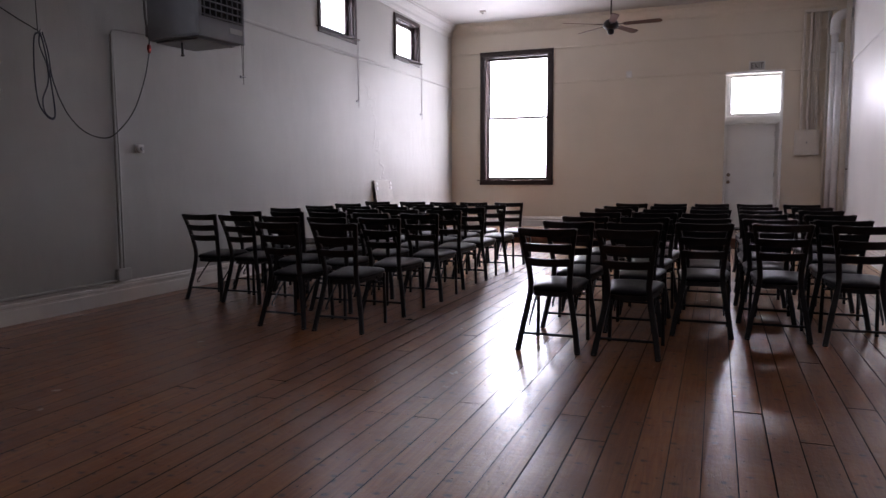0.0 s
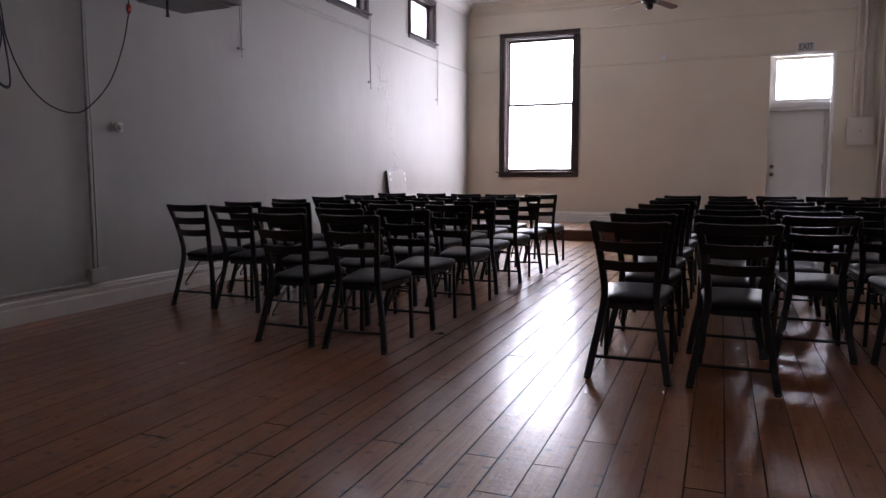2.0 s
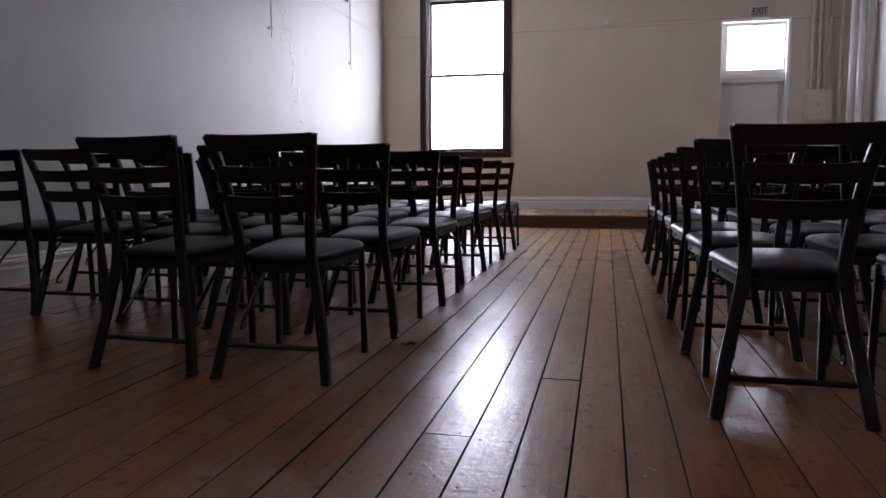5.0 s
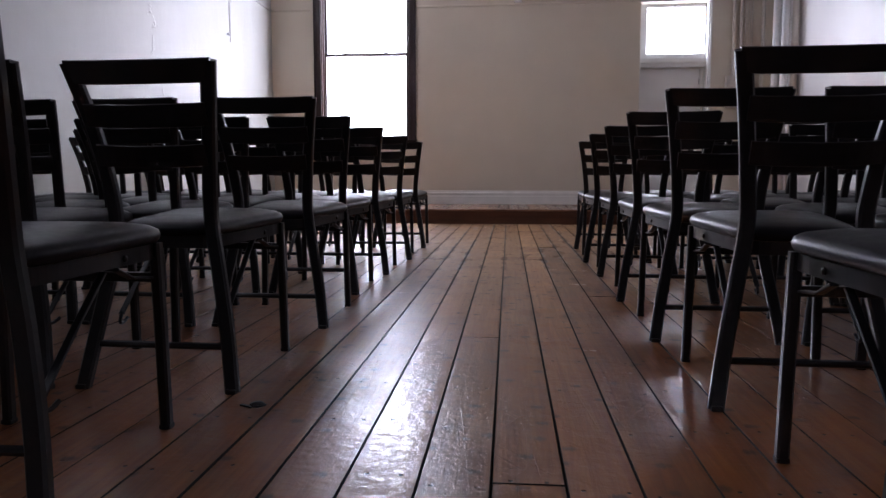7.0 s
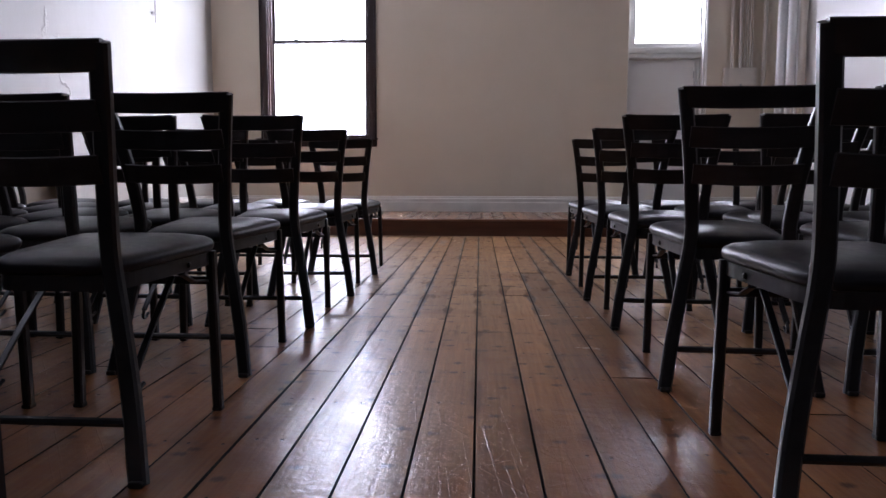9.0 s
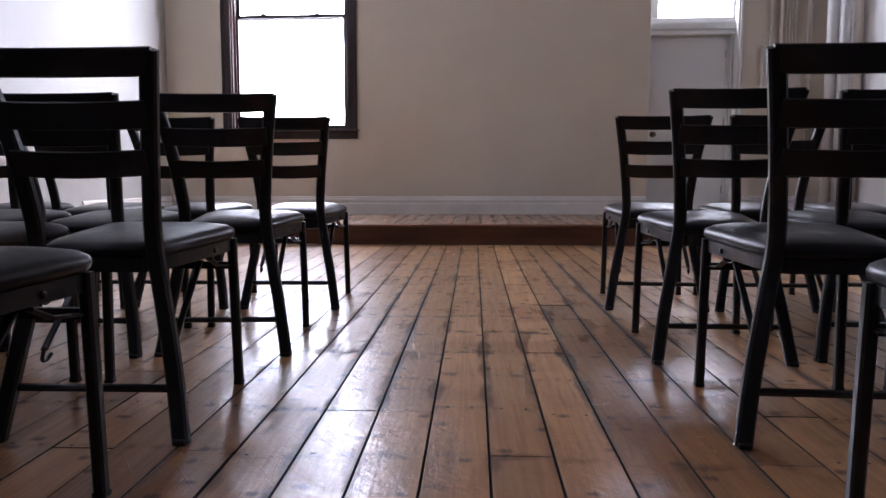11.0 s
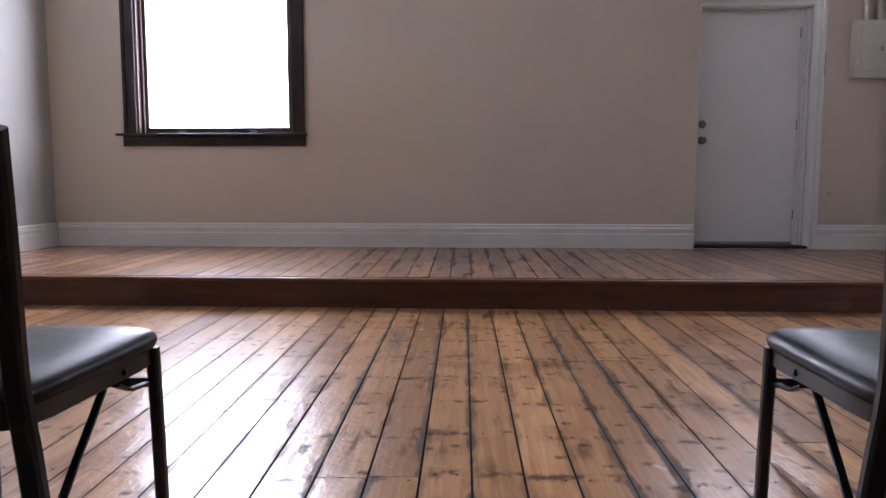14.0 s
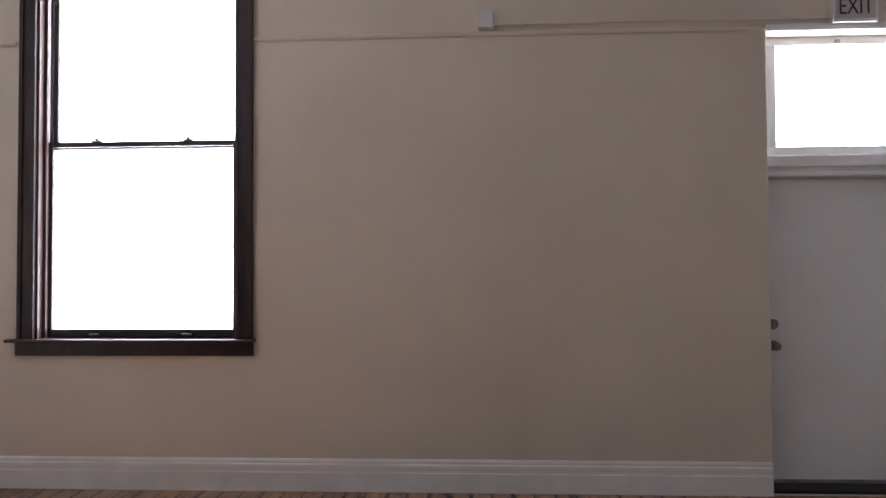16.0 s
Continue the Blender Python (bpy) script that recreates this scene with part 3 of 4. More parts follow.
def high_window(name, y0, y1):
    """A hopper window high in the west wall; local x runs along the wall, y into it."""
    w = thing(name, WEST @ pose(0, y1, 0, 0, 0, 90) @ pose(0, 0, 0), "small dark-stained hopper window high in the side wall", "window", "high windows", "structure")
    L, (z0, z1), cw = y1 - y0, CZ, 0.075
    # local: x from -L to 0 along the wall, y > 0 outwards
    part("casing", box(-L - cw, -L, -0.03, 0, z0, z1, 0.005), DARK_WOOD, w)
    part("casing", box(0, cw, -0.03, 0, z0, z1, 0.005), DARK_WOOD, w)
    part("head_casing", box(-L - cw, cw, -0.034, 0, z1, z1 + 0.075, 0.005), DARK_WOOD, w)
    part("sill", box(-L - cw - 0.03, cw + 0.03, -0.07, 0.1, z0 - 0.022, z0, 0.005), DARK_WOOD, w)
    part("apron", box(-L - cw, cw, -0.024, 0, z0 - 0.085, z0 - 0.022, 0.005), DARK_WOOD, w)
    for a, c in ((-L, -L + 0.02), (-0.02, 0)):
        part("jamb", box(a, c, 0, 0.31, z0, z1, 0.002), DARK_WOOD, w)
    part("head_jamb", box(-L + 0.02, -0.02, 0, 0.31, z1 - 0.02, z1, 0.002), DARK_WOOD, w)
    s = sash(w, -L + 0.022, -0.022, z0 + 0.002, z1 - 0.022, 0.09, 0.055, 0.055, 0.055)
    part("hinge", tube([(-0.05, 0.085, z0 + 0.30), (-0.05, 0.085, z0 + 0.36)], 0.008, 8), STEEL, s)
    return w


tall_window()
# the first two made here are the added, unseen pair
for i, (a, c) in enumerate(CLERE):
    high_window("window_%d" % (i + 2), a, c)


def pull_cord(y, top):
    t = thing("window_cord", WEST @ pose(0, y, 2.55), "thin window cord tied off on a small wall cleat", "cord", "window cords")
    part("cord", tube(spline([(0.03, -0.02, top - 2.55), (0.028, -0.016, 0.5), (0.03, 0.0, 0.0)], 6), 0.004, 6, (0, 1, 0)), CORD, t)
    part("cord", tube(spline([(0.03, 0.03, top - 2.55), (0.03, 0.022, 0.4), (0.032, 0.006, -0.01), (0.028, 0.01, -0.10)], 6), 0.004, 6, (0, 1, 0)), CORD, t)
    part("cleat", box(0, 0.02, -0.035, 0.035, -0.012, 0.012, 0.005), STEEL, t)
    part("cleat_horn", tube([(0.026, -0.055, 0.006), (0.03, 0, 0), (0.026, 0.055, 0.006)], 0.008, 8), STEEL, t)
    return t


for y in (-7.80, -4.63, -1.85):
    pull_cord(y, 3.54)


# ---- door ----
def exit_door():
    d = thing("door_1", pose(0, NORTH_Y, STEP_Z), "white flush door with fluted casing and a bright transom light", "door", kind="structure")
    x0, x1, _, top = DOOR
    sz = 2.295 - STEP_Z
    tz0, tz1 = 2.502 - STEP_Z, 3.195 - STEP_Z
    leaf = part("door_leaf", box(x0 + 0.03, 0.509, 0.205, 0.245, 0.035, sz - 0.004, 0.003), DOOR_WHITE, d)
    part("threshold", box(x0, x1, 0.03, 0.30, 0, 0.022, 0.004), SUBFLOOR, d, "dark worn threshold")
    part("door_sweep", box(x0 + 0.035, 0.504, 0.195, 0.204, 0.026, 0.05, 0.002), STEEL, leaf)
    for z in (0.955, 1.100):
        part("rosette", lathe([(0.034, 0), (0.036, 0.004), (0.030, 0.012), (0.012, 0.014)], 20), BRASS, leaf, m=pose(x0 + 0.100, 0.205, z, 90))
    part("knob", lathe([(0.012, 0), (0.012, 0.025), (0.024, 0.034), (0.030, 0.048), (0.026, 0.06), (0.010, 0.065)], 20), BRASS, leaf, "tarnished brass knob", True, pose(x0 + 0.100, 0.192, 0.955, 90))
    part("bolt_turn", box(x0 + 0.094, x0 + 0.106, 0.175, 0.193, 1.083, 1.117, 0.003), BRASS, leaf)
    part("jamb", box(x0, x0 + 0.028, 0.06, 0.34, 0, top - STEP_Z, 0.002), DOOR_WHITE, d)
    part("jamb", box(x1 - 0.022, x1, 0.0, 0.34, 0, top - STEP_Z, 0.002), DOOR_WHITE, d)
    part("transom_bar", box(x0 + 0.028, x1 - 0.022, 0.11, 0.27, sz, tz0 - 0.06, 0.006), DOOR_WHITE, d)
    part("transom_mould", box(x0 + 0.028, x1 - 0.022, 0.08, 0.11, sz + 0.062, tz0 - 0.064, 0.008), DOOR_WHITE, d)
    part("transom_mould", box(x0 + 0.028, x1 - 0.022, 0.095, 0.11, sz + 0.004, sz + 0.03, 0.005), DOOR_WHITE, d)
    tr = part("transom_sash", box(x0 + 0.028, x1 - 0.022, 0.13, 0.165, tz0 - 0.06, tz0, 0.004), DOOR_WHITE, d)
    part("top_rail", box(x0 + 0.028, x1 - 0.022, 0.13, 0.165, tz1, top - STEP_Z, 0.004), DOOR_WHITE, tr)
    part("stile", box(x0 + 0.028, x0 + 0.115, 0.13, 0.165, tz0, tz1, 0.004), DOOR_WHITE, tr)
    part("stile", box(x1 - 0.042, x1 - 0.022, 0.13, 0.165, tz0, tz1, 0.004), DOOR_WHITE, tr)
    g = part("pane", box(x0 + 0.09, x1 - 0.035, 0.146, 0.150, tz0 - 0.005, tz1 + 0.005), GLASS, tr, "bright transom pane")
    g.visible_shadow = False
    part("latch", box(0.09, 0.12, 0.11, 0.13, tz1 + 0.004, tz1 + 0.03, 0.003), STEEL, tr)
    # fluted casing on the hinge side, plain head
    for a, c, out in ((0.511, 0.522, 0.18), (0.522, 0.530, 0.195), (0.530, 0.542, 0.155), (0.542, 0.550, 0.17), (0.550, 0.562, 0.125), (0.562, x1 - 0.022, 0.14)):
        part("casing", box(a, c, out, 0.26, 0.022, sz, 0.003), DOOR_WHITE, d)
    part("casing", box(x1, x1 + 0.028, -0.026, 0, 0, top - STEP_Z + 0.045, 0.005), DOOR_WHITE, d)
    part("head_casing", box(x0, x1 - 0.002, -0.02, 0.0, top - STEP_Z, top - STEP_Z + 0.045, 0.004), DOOR_WHITE, d)
    for z in (0.25, 1.05, 1.85):
        part("hinge", tube([(0.508, 0.198, z), (0.508, 0.198, z + 0.09)], 0.007, 8), STEEL, d)
    part("hook", tube(spline([(x1 + 0.015, -0.04, 1.68), (x1 + 0.017, -0.05, 1.63), (x1 + 0.017, -0.045, 1.48)], 6), 0.004, 6, (0, 1, 0)), STEEL, d)
    return d


exit_door()


def letters(text, size, mat, parent, m):
    cu = bpy.data.curves.new("letters", "FONT")
    cu.body, cu.size, cu.extrude, cu.align_x, cu.align_y = text, size, 0.002, "CENTER", "CENTER"
    tmp = bpy.data.objects.new("letters", cu)
    me = bpy.data.meshes.new_from_object(tmp)
    bpy.data.objects.remove(tmp)
    me.materials.append(mat)
    ob = new("letters", me)
    ob.parent = parent
    ob.matrix_local = m
    return ob


def exit_sign():
    s = thing("exit_sign", pose(0.138, NORTH_Y, 3.287), "pale boxed exit sign with dark letters above the door", "sign")
    part("housing", box(-0.145, 0.145, -0.06, 0, 0.0, 0.185, 0.008), PLASTIC, s)
    part("face", box(-0.128, 0.128, -0.064, -0.0605, 0.022, 0.172, 0.001), SIGN_FACE, s)
    t = letters("EXIT", 0.155, SIGN_RED, s, pose(0, -0.066, 0.095, 90) @ Matrix.Diagonal((0.70, 1, 1, 1)))
    t["label"] = "dark red letters"
    return s


exit_sign()

wb = thing("wall_sensor", pose(-2.28, NORTH_Y, 3.31), "small ivory box on the picture rail with surface wiring", "sensor")
part("body", box(-0.055, 0.05, -0.06, 0, 0, 0.115, 0.008), PLASTIC, wb)
part("base", box(-0.045, 0.06, -0.075, 0, -0.012, 0.004, 0.004), PLASTIC, wb)
part("surface_wire", box(0.06, 2.30, -0.040, -0.027, 0.012, 0.026, 0.003), WALL_CREAM, wb)


def electric_panel():
    p = thing("electric_panel", pose(1.045, NORTH_Y, 1.655), "cream painted electric panel with conduits rising from it", "electric panel")
    part("body", box(-0.208, 0.208, -0.10, 0, 0, 0.475, 0.006), PIPE_CREAM, p)
    d = part("door", box(-0.165, 0.165, -0.112, -0.102, 0.06, 0.42, 0.004), PIPE_CREAM, p)
    part("latch", box(-0.012, 0.012, -0.118, -0.112, 0.22, 0.255, 0.002), STEEL, d)
    for x, r in ((-0.105, 0.024), (0.005, 0.024), (0.062, 0.009), (0.095, 0.009), (0.128, 0.009), (0.160, 0.009)):
        part("conduit", tube([(x, -0.045, 0.475), (x - 0.01, -0.045, 1.4), (x + 0.005, -0.045, 2.65)], r, 12, (0, 1, 0)), PIPE_CREAM, p)
    part("strap", box(-0.14, 0.24, -0.05, 0, 1.58, 1.605, 0.003), PIPE_CREAM, p)
    part("wire_trough", box(-0.11, 0.42, -0.11, 0, 2.65, 2.70, 0.004), PIPE_CREAM, p)
    return p


electric_panel()


def riser_pipe(name, x, y, r, z1, mat, label, clamps=(), group="corner pipes"):
    p = thing(name, pose(x, y, STEP_Z), label, "pipe", group)
    part("pipe", tube([(0, 0, 0), (0, 0, z1 - STEP_Z)], r, 20, (0, 1, 0)), mat, p, smooth=True)
    part("floor_flange", lathe([(r + 0.03, 0), (r + 0.03, 0.012), (r + 0.004, 0.02)], 20), mat, p)
    for z in clamps:
        c = part("clamp", lathe([(r + 0.002, z - STEP_Z - 0.015), (r + 0.009, z - STEP_Z - 0.014), (r + 0.009, z - STEP_Z + 0.014), (r + 0.002, z - STEP_Z + 0.015)], 20), mat, p)
        part("clamp_bolt", box(r, r + 0.05, -0.012, 0.012, z - STEP_Z - 0.012, z - STEP_Z + 0.012, 0.003), SUBFLOOR, c)
        part("clamp_bracket", box(r, EAST_X - x, -0.008, 0.008, z - STEP_Z - 0.008, z - STEP_Z + 0.008), mat, c)
    return p


big = riser_pipe("drain_pipe", 1.400, 15.87, 0.058, 3.98, PIPE_WHITE, "glossy white painted drain pipe rising beside the wall", (1.38, 3.47))
bend = [(0.0 + 0.17 * (1 - math.cos(a)), 0, 3.98 - STEP_Z + 0.17 * math.sin(a)) for a in [math.pi * k / 24 for k in range(13)]]
part("elbow", tube([(0, 0, 3.80 - STEP_Z)] + bend + [(EAST_X - 1.400, 0, bend[-1][2])], 0.085, 20, (0, 1, 0)), PIPE_WHITE, big, smooth=True)
riser_pipe("waste_pipe", 1.470, 15.73, 0.054, 3.62, PIPE_WHITE, "glossy white painted waste pipe standing beside the drain pipe", (1.38,))
riser_pipe("vent_pipe", 1.590, 15.70, 0.046, CEIL, PIPE_CREAM, "thin cream painted vent pipe rising beside the wall", (1.38,))
riser_pipe("gas_pipe", 1.345, 16.32, 0.026, 4.31, PIPE_CREAM, "narrow cream painted pipe rising by the wall")
stop = thing("door_stop", pose(0.73, NORTH_Y, 0.70), "small ivory wall bumper behind the door", "door stop")
part("bumper", lathe([(0.024, 0), (0.026, 0.006), (0.016, 0.02), (0.014, 0.045), (0.018, 0.05)], 16), PLASTIC, stop, m=pose(0, 0, 0, 90))


# ---- ceiling fan ----
def ceiling_fan():
    f = thing("ceiling_fan", pose(-2.25, 13.8, 3.85), "bronze ceiling fan with five mahogany blades on a long rod", "ceiling fan")
    part("downrod", tube([(0, 0, 0.08), (0, 0, CEIL - 3.85 - 0.04)], 0.013, 10, (0, 1, 0)), FAN_METAL, f)
    part("canopy", lathe([(0.03, CEIL - 3.85 - 0.08), (0.07, CEIL - 3.85 - 0.05), (0.075, CEIL - 3.85)], 20), FAN_METAL, f, smooth=True)
    part("motor", lathe([(0.03, 0.12), (0.10, 0.085), (0.13, 0.04), (0.13, -0.01), (0.10, -0.05), (0.06, -0.06)], 28), FAN_METAL, f, smooth=True)
    part("switch_cup", lathe([(0.055, -0.06), (0.06, -0.09), (0.05, -0.13), (0.02, -0.145)], 20), FAN_METAL, f, smooth=True)
    for k in range(5):
        m = pose(0, 0, 0.02, 0, 0, -4 + 72 * k)
        part("blade_iron", box(0.11, 0.26, -0.02, 0.02, -0.006, 0.006, 0.004), FAN_METAL, f, m=m)
        bm = bmesh.new()
        top, low = [], []
        for i in range(15):
            u = i / 14
            x = 0.22 + 0.64 * u
            h = 0.052 + 0.022 * u - (0.05 * max(0, (u - 0.9) / 0.1) ** 2)
            for row, z in ((top, 0.004), (low, -0.004)):
                row.append([bm.verts.new((x, s * h, z)) for s in (-1, 1)])
        for i in range(14):
            bm.faces.new((top[i][0], top[i + 1][0], top[i + 1][1], top[i][1]))
            bm.faces.new((low[i][0], low[i][1], low[i + 1][1], low[i + 1][0]))
            for s in (0, 1):
                bm.faces.new((top[i][s], low[i][s], low[i + 1][s], top[i + 1][s]))
        for i in (0, 14):
            bm.faces.new((top[i][0], top[i][1], low[i][1], low[i][0]))
        bmesh.ops.recalc_face_normals(bm, faces=bm.faces[:])
        part("blade", bm, FAN_WOOD, f, "mahogany blade", m=m @ pose(0, 0, 0, -13))
    return f


ceiling_fan()
det = thing("smoke_detector", pose(-5.07, 15.23, CEIL), "small white smoke detector on the ceiling", "smoke detector")
part("body", lathe([(0.065, 0), (0.065, -0.02), (0.05, -0.035), (0.02, -0.038)], 24), PLASTIC, det, smooth=True)
part("sensor_cap", lathe([(0.02, -0.038), (0.016, -0.05), (0.004, -0.052)], 16), DARK_VOID, det)


# ---- unit heater and its wiring ----
def unit_heater():
    h = thing("unit_heater", pose(-5.42, 7.07, 2.67, 0, 0, -4), "grey enamelled gas unit heater hung from the ceiling", "heater")
    part("casing", box(-0.36, 0.33, -0.33, 0.33, 0.0, 0.72, 0.03), HEATER_GREY, h)
    part("front_frame", box(0.33, 0.352, -0.33, 0.33, 0.0, 0.20, 0.008), HEATER_GREY, h)
    part("front_frame", box(0.33, 0.352, -0.33, -0.285, 0.20, 0.72, 0.006), HEATER_GREY, h)
    part("front_frame", box(0.33, 0.352, 0.285, 0.33, 0.20, 0.72, 0.006), HEATER_GREY, h)
    part("outlet", box(0.331, 0.334, -0.285, 0.285, 0.20, 0.70), DARK_VOID, h)
    for k in range(7):
        z = 0.225 + 0.072 * k
        part("louvre", box(0, 0.05, -0.283, 0.283, -0.003, 0.003, 0.001), HEATER_GREY, h, m=pose(0.335, 0, z, 0, 32, 0))
    for k in range(7):
        y = -0.24 + 0.08 * k
        part("heat_fin", box(0.336, 0.346, y - 0.006, y + 0.006, 0.20, 0.70), HEATER_GREY, h)
    part("maker_plate", box(0.352, 0.356, 0.10, 0.29, 0.09, 0.145, 0.003), PALE_LABEL, h, "pale maker's plate")
    part("base_pan", box(-0.30, 0.27, -0.27, 0.27, -0.02, 0.0, 0.008), HEATER_GREY, h)
    part("drain_stub", tube([(-0.01, -0.20, -0.02), (-0.01, -0.20, -0.16)], 0.012, 10, (0, 1, 0)), CABLE_BLACK, h)
    part("stub_nut", lathe([(0.018, -0.16), (0.018, -0.145), (0.012, -0.14)], 8), CABLE_BLACK, h, m=pose(-0.01, -0.20, 0))
    part("gas_valve", box(-0.42, -0.36, -0.30, -0.20, 0.05, 0.16, 0.01), STEEL, h)
    part("gas_pipe", tube(spline([(-0.40, -0.27, 0.10), (-0.41, -0.30, 0.30), (-0.41, -0.30, 0.9), (-0.41, -0.30, CEIL - 2.67)], 6), 0.013, 10, (0, 1, 0)), STEEL, h)
    for x in (-0.3, 0.27):
        for y in (-0.28, 0.28):
            part("hanger_rod", tube([(x, y, 0.72), (x, y, CEIL - 2.67)], 0.006, 8, (0, 1, 0)), STEEL, h)
    part("flue", tube([(-0.2, 0.1, 0.72), (-0.2, 0.1, CEIL - 2.67)], 0.075, 20, (0, 1, 0)), STEEL, h, smooth=True)
    return h


unit_heater()


def wired(y, z, out=0.03):
    return WEST @ Vector((out, y - 16.4, z))


cable = thing("extension_cable", pose(*wired(5.61, 2.57, 0.0)), "dark blue extension cable coiled on a wall hook by the heater", "cable")
back = pose(*wired(5.61, 2.57, 0.0)).inverted()


def cable_part(name, pts, r, mat, label=""):
    part(name, tube(spline([back @ Vector(p) for p in pts], 10), r, 8, (0.3, 0.9, 0.2)), mat, cable, label, True)


cable_part("coil", [wired(5.62, 2.57), wired(5.56, 2.50, 0.04), wired(5.545, 2.2, 0.04), wired(5.56, 1.95, 0.05), wired(5.64, 1.83, 0.05), wired(5.715, 1.81, 0.045), wired(5.735, 1.90, 0.04),
                    wired(5.71, 2.2, 0.035), wired(5.66, 2.45, 0.04), wired(5.62, 2.575, 0.045)], 0.0062, CABLE_BLUE)
cable_part("coil", [wired(5.615, 2.575, 0.05), wired(5.60, 2.45, 0.055), wired(5.665, 2.27, 0.06), wired(5.66, 2.12, 0.06), wired(5.60, 1.98, 0.06), wired(5.615, 1.86, 0.06), wired(5.69, 1.815, 0.06),
                    wired(5.725, 1.88, 0.055), wired(5.70, 2.15, 0.05), wired(5.655, 2.42, 0.05), wired(5.62, 2.58, 0.04)], 0.0062, CABLE_BLUE)
cable_part("coil", [wired(5.63, 2.57, 0.06), wired(5.675, 2.40, 0.065), wired(5.70, 2.2, 0.065), wired(5.755, 2.02, 0.07)], 0.0062, CABLE_BLUE)
plug_at = Vector((-5.86, 6.85, 2.61))
cable_part("lead", [wired(5.755, 2.02, 0.07), wired(5.86, 1.85, 0.07), wired(6.03, 1.72, 0.06), wired(6.24, 1.665, 0.06), wired(6.42, 1.715, 0.06), wired(6.66, 1.95, 0.07), wired(6.80, 2.28, 0.10), plug_at - Vector((0, 0, 0.03))], 0.0058, CABLE_BLACK)
cable_part("hanging_line", [wired(5.61, 2.57, 0.03), wired(5.60, 3.2, 0.03), wired(5.60, CEIL - 0.3, 0.03)], 0.004, CABLE_BLACK)
cable_part("feed_line", [wired(5.61, 2.58, 0.03), wired(5.35, 2.66, 0.05), wired(5.0, 2.80, 0.06), wired(4.2, 3.2, 0.05)], 0.005, CABLE_BLACK)
plug = part("plug", lathe([(0.008, -0.045), (0.018, -0.03), (0.022, 0.0), (0.020, 0.03), (0.010, 0.045)], 14), PLUG_RED, cable, "red plug with a lit pilot lamp", True, back @ pose(*plug_at))
part("pilot_lamp", lathe([(0.006, -0.004), (0.008, 0), (0.006, 0.004)], 10), NEON_RED, plug, m=pose(0.018, -0.01, -0.012))
part("plug_lead", tube([(0, 0, 0.04), (0.005, 0.01, 0.18)], 0.006, 8, (0, 1, 0)), CABLE_BLACK, plug)
part("wall_hook", tube(spline([back @ Vector(p) for p in (wired(5.61, 2.56, 0), wired(5.61, 2.56, 0.05), wired(5.61, 2.59, 0.065))], 5), 0.006, 8), STEEL, cable)

cond = thing("wall_conduit", WEST @ pose(0, 6.445 - 16.4, 0), "painted surface conduit dropping to a junction box on the baseboard", "conduit")
part("conduit", tube([(0.02, 0, 0.35), (0.02, 0.004, 1.5), (0.02, 0.01, 2.70)], 0.014, 10, (0, 1, 0)), WALL_WEST, cond)
part("conduit", tube([(0.03, 0.035, 0.35), (0.03, 0.038, 1.5), (0.02, 0.03, 2.70)], 0.008, 8, (0, 1, 0)), WALL_WEST, cond)
part("junction_box", box(0, 0.05, -0.06, 0.115, 0.225, 0.35, 0.01), WALL_WEST, cond)
part("raceway", box(0, 0.03, -6.0, -0.06, 0.215, 0.24, 0.006), WALL_WEST, cond)
part("wire", tube(spline([(0.02, 0.01, 2.70), (0.02, 0.06, 2.755), (0.03, 0.3, 2.765), (0.10, 0.46, 2.76)], 6), 0.006, 8), WALL_WEST, cond)

th = thing("thermostat", WEST @ pose(0, 6.775 - 16.4, 1.58), "small round ivory thermostat on the side wall", "thermostat")
part("backplate", box(0, 0.014, -0.05, 0.075, -0.045, 0.045, 0.006), DOOR_WHITE, th)
part("body", lathe([(0.046, 0), (0.046, 0.02), (0.040, 0.034), (0.02, 0.037)], 24), PLASTIC, th, smooth=True, m=pose(0, 0, 0, 0, 90, 0))
part("dial", lathe([(0.022, 0.034), (0.020, 0.05), (0.004, 0.052)], 20), PALE_LABEL, th, m=pose(0, 0.015, 0, 0, 90, 0))

bd = thing("leaning_board", WEST @ pose(0.0, 12.32 - 16.4, 0), "pale painted board with steel brackets leaning on the wall", "board")
part("panel", box(-0.01, 0.012, 0, 0.72, 0, 1.23, 0.003), BOARD_GREY, bd, m=pose(0.17, 0, 0, 0, -7.2, 0))
part("panel_edge", box(-0.012, 0.014, -0.006, -0.0005, 0, 1.23, 0.002), DARK_WOOD, bd, "dark raw edge", m=pose(0.17, 0, 0, 0, -7.2, 0))
for y in (0.05, 0.62):
    for z in (1.06, 1.15):
        part("bracket", box(0.012, 0.02, y, y + 0.07, z, z + 0.055, 0.006), PIPE_WHITE, bd, m=pose(0.17, 0, 0, 0, -7.2, 0))


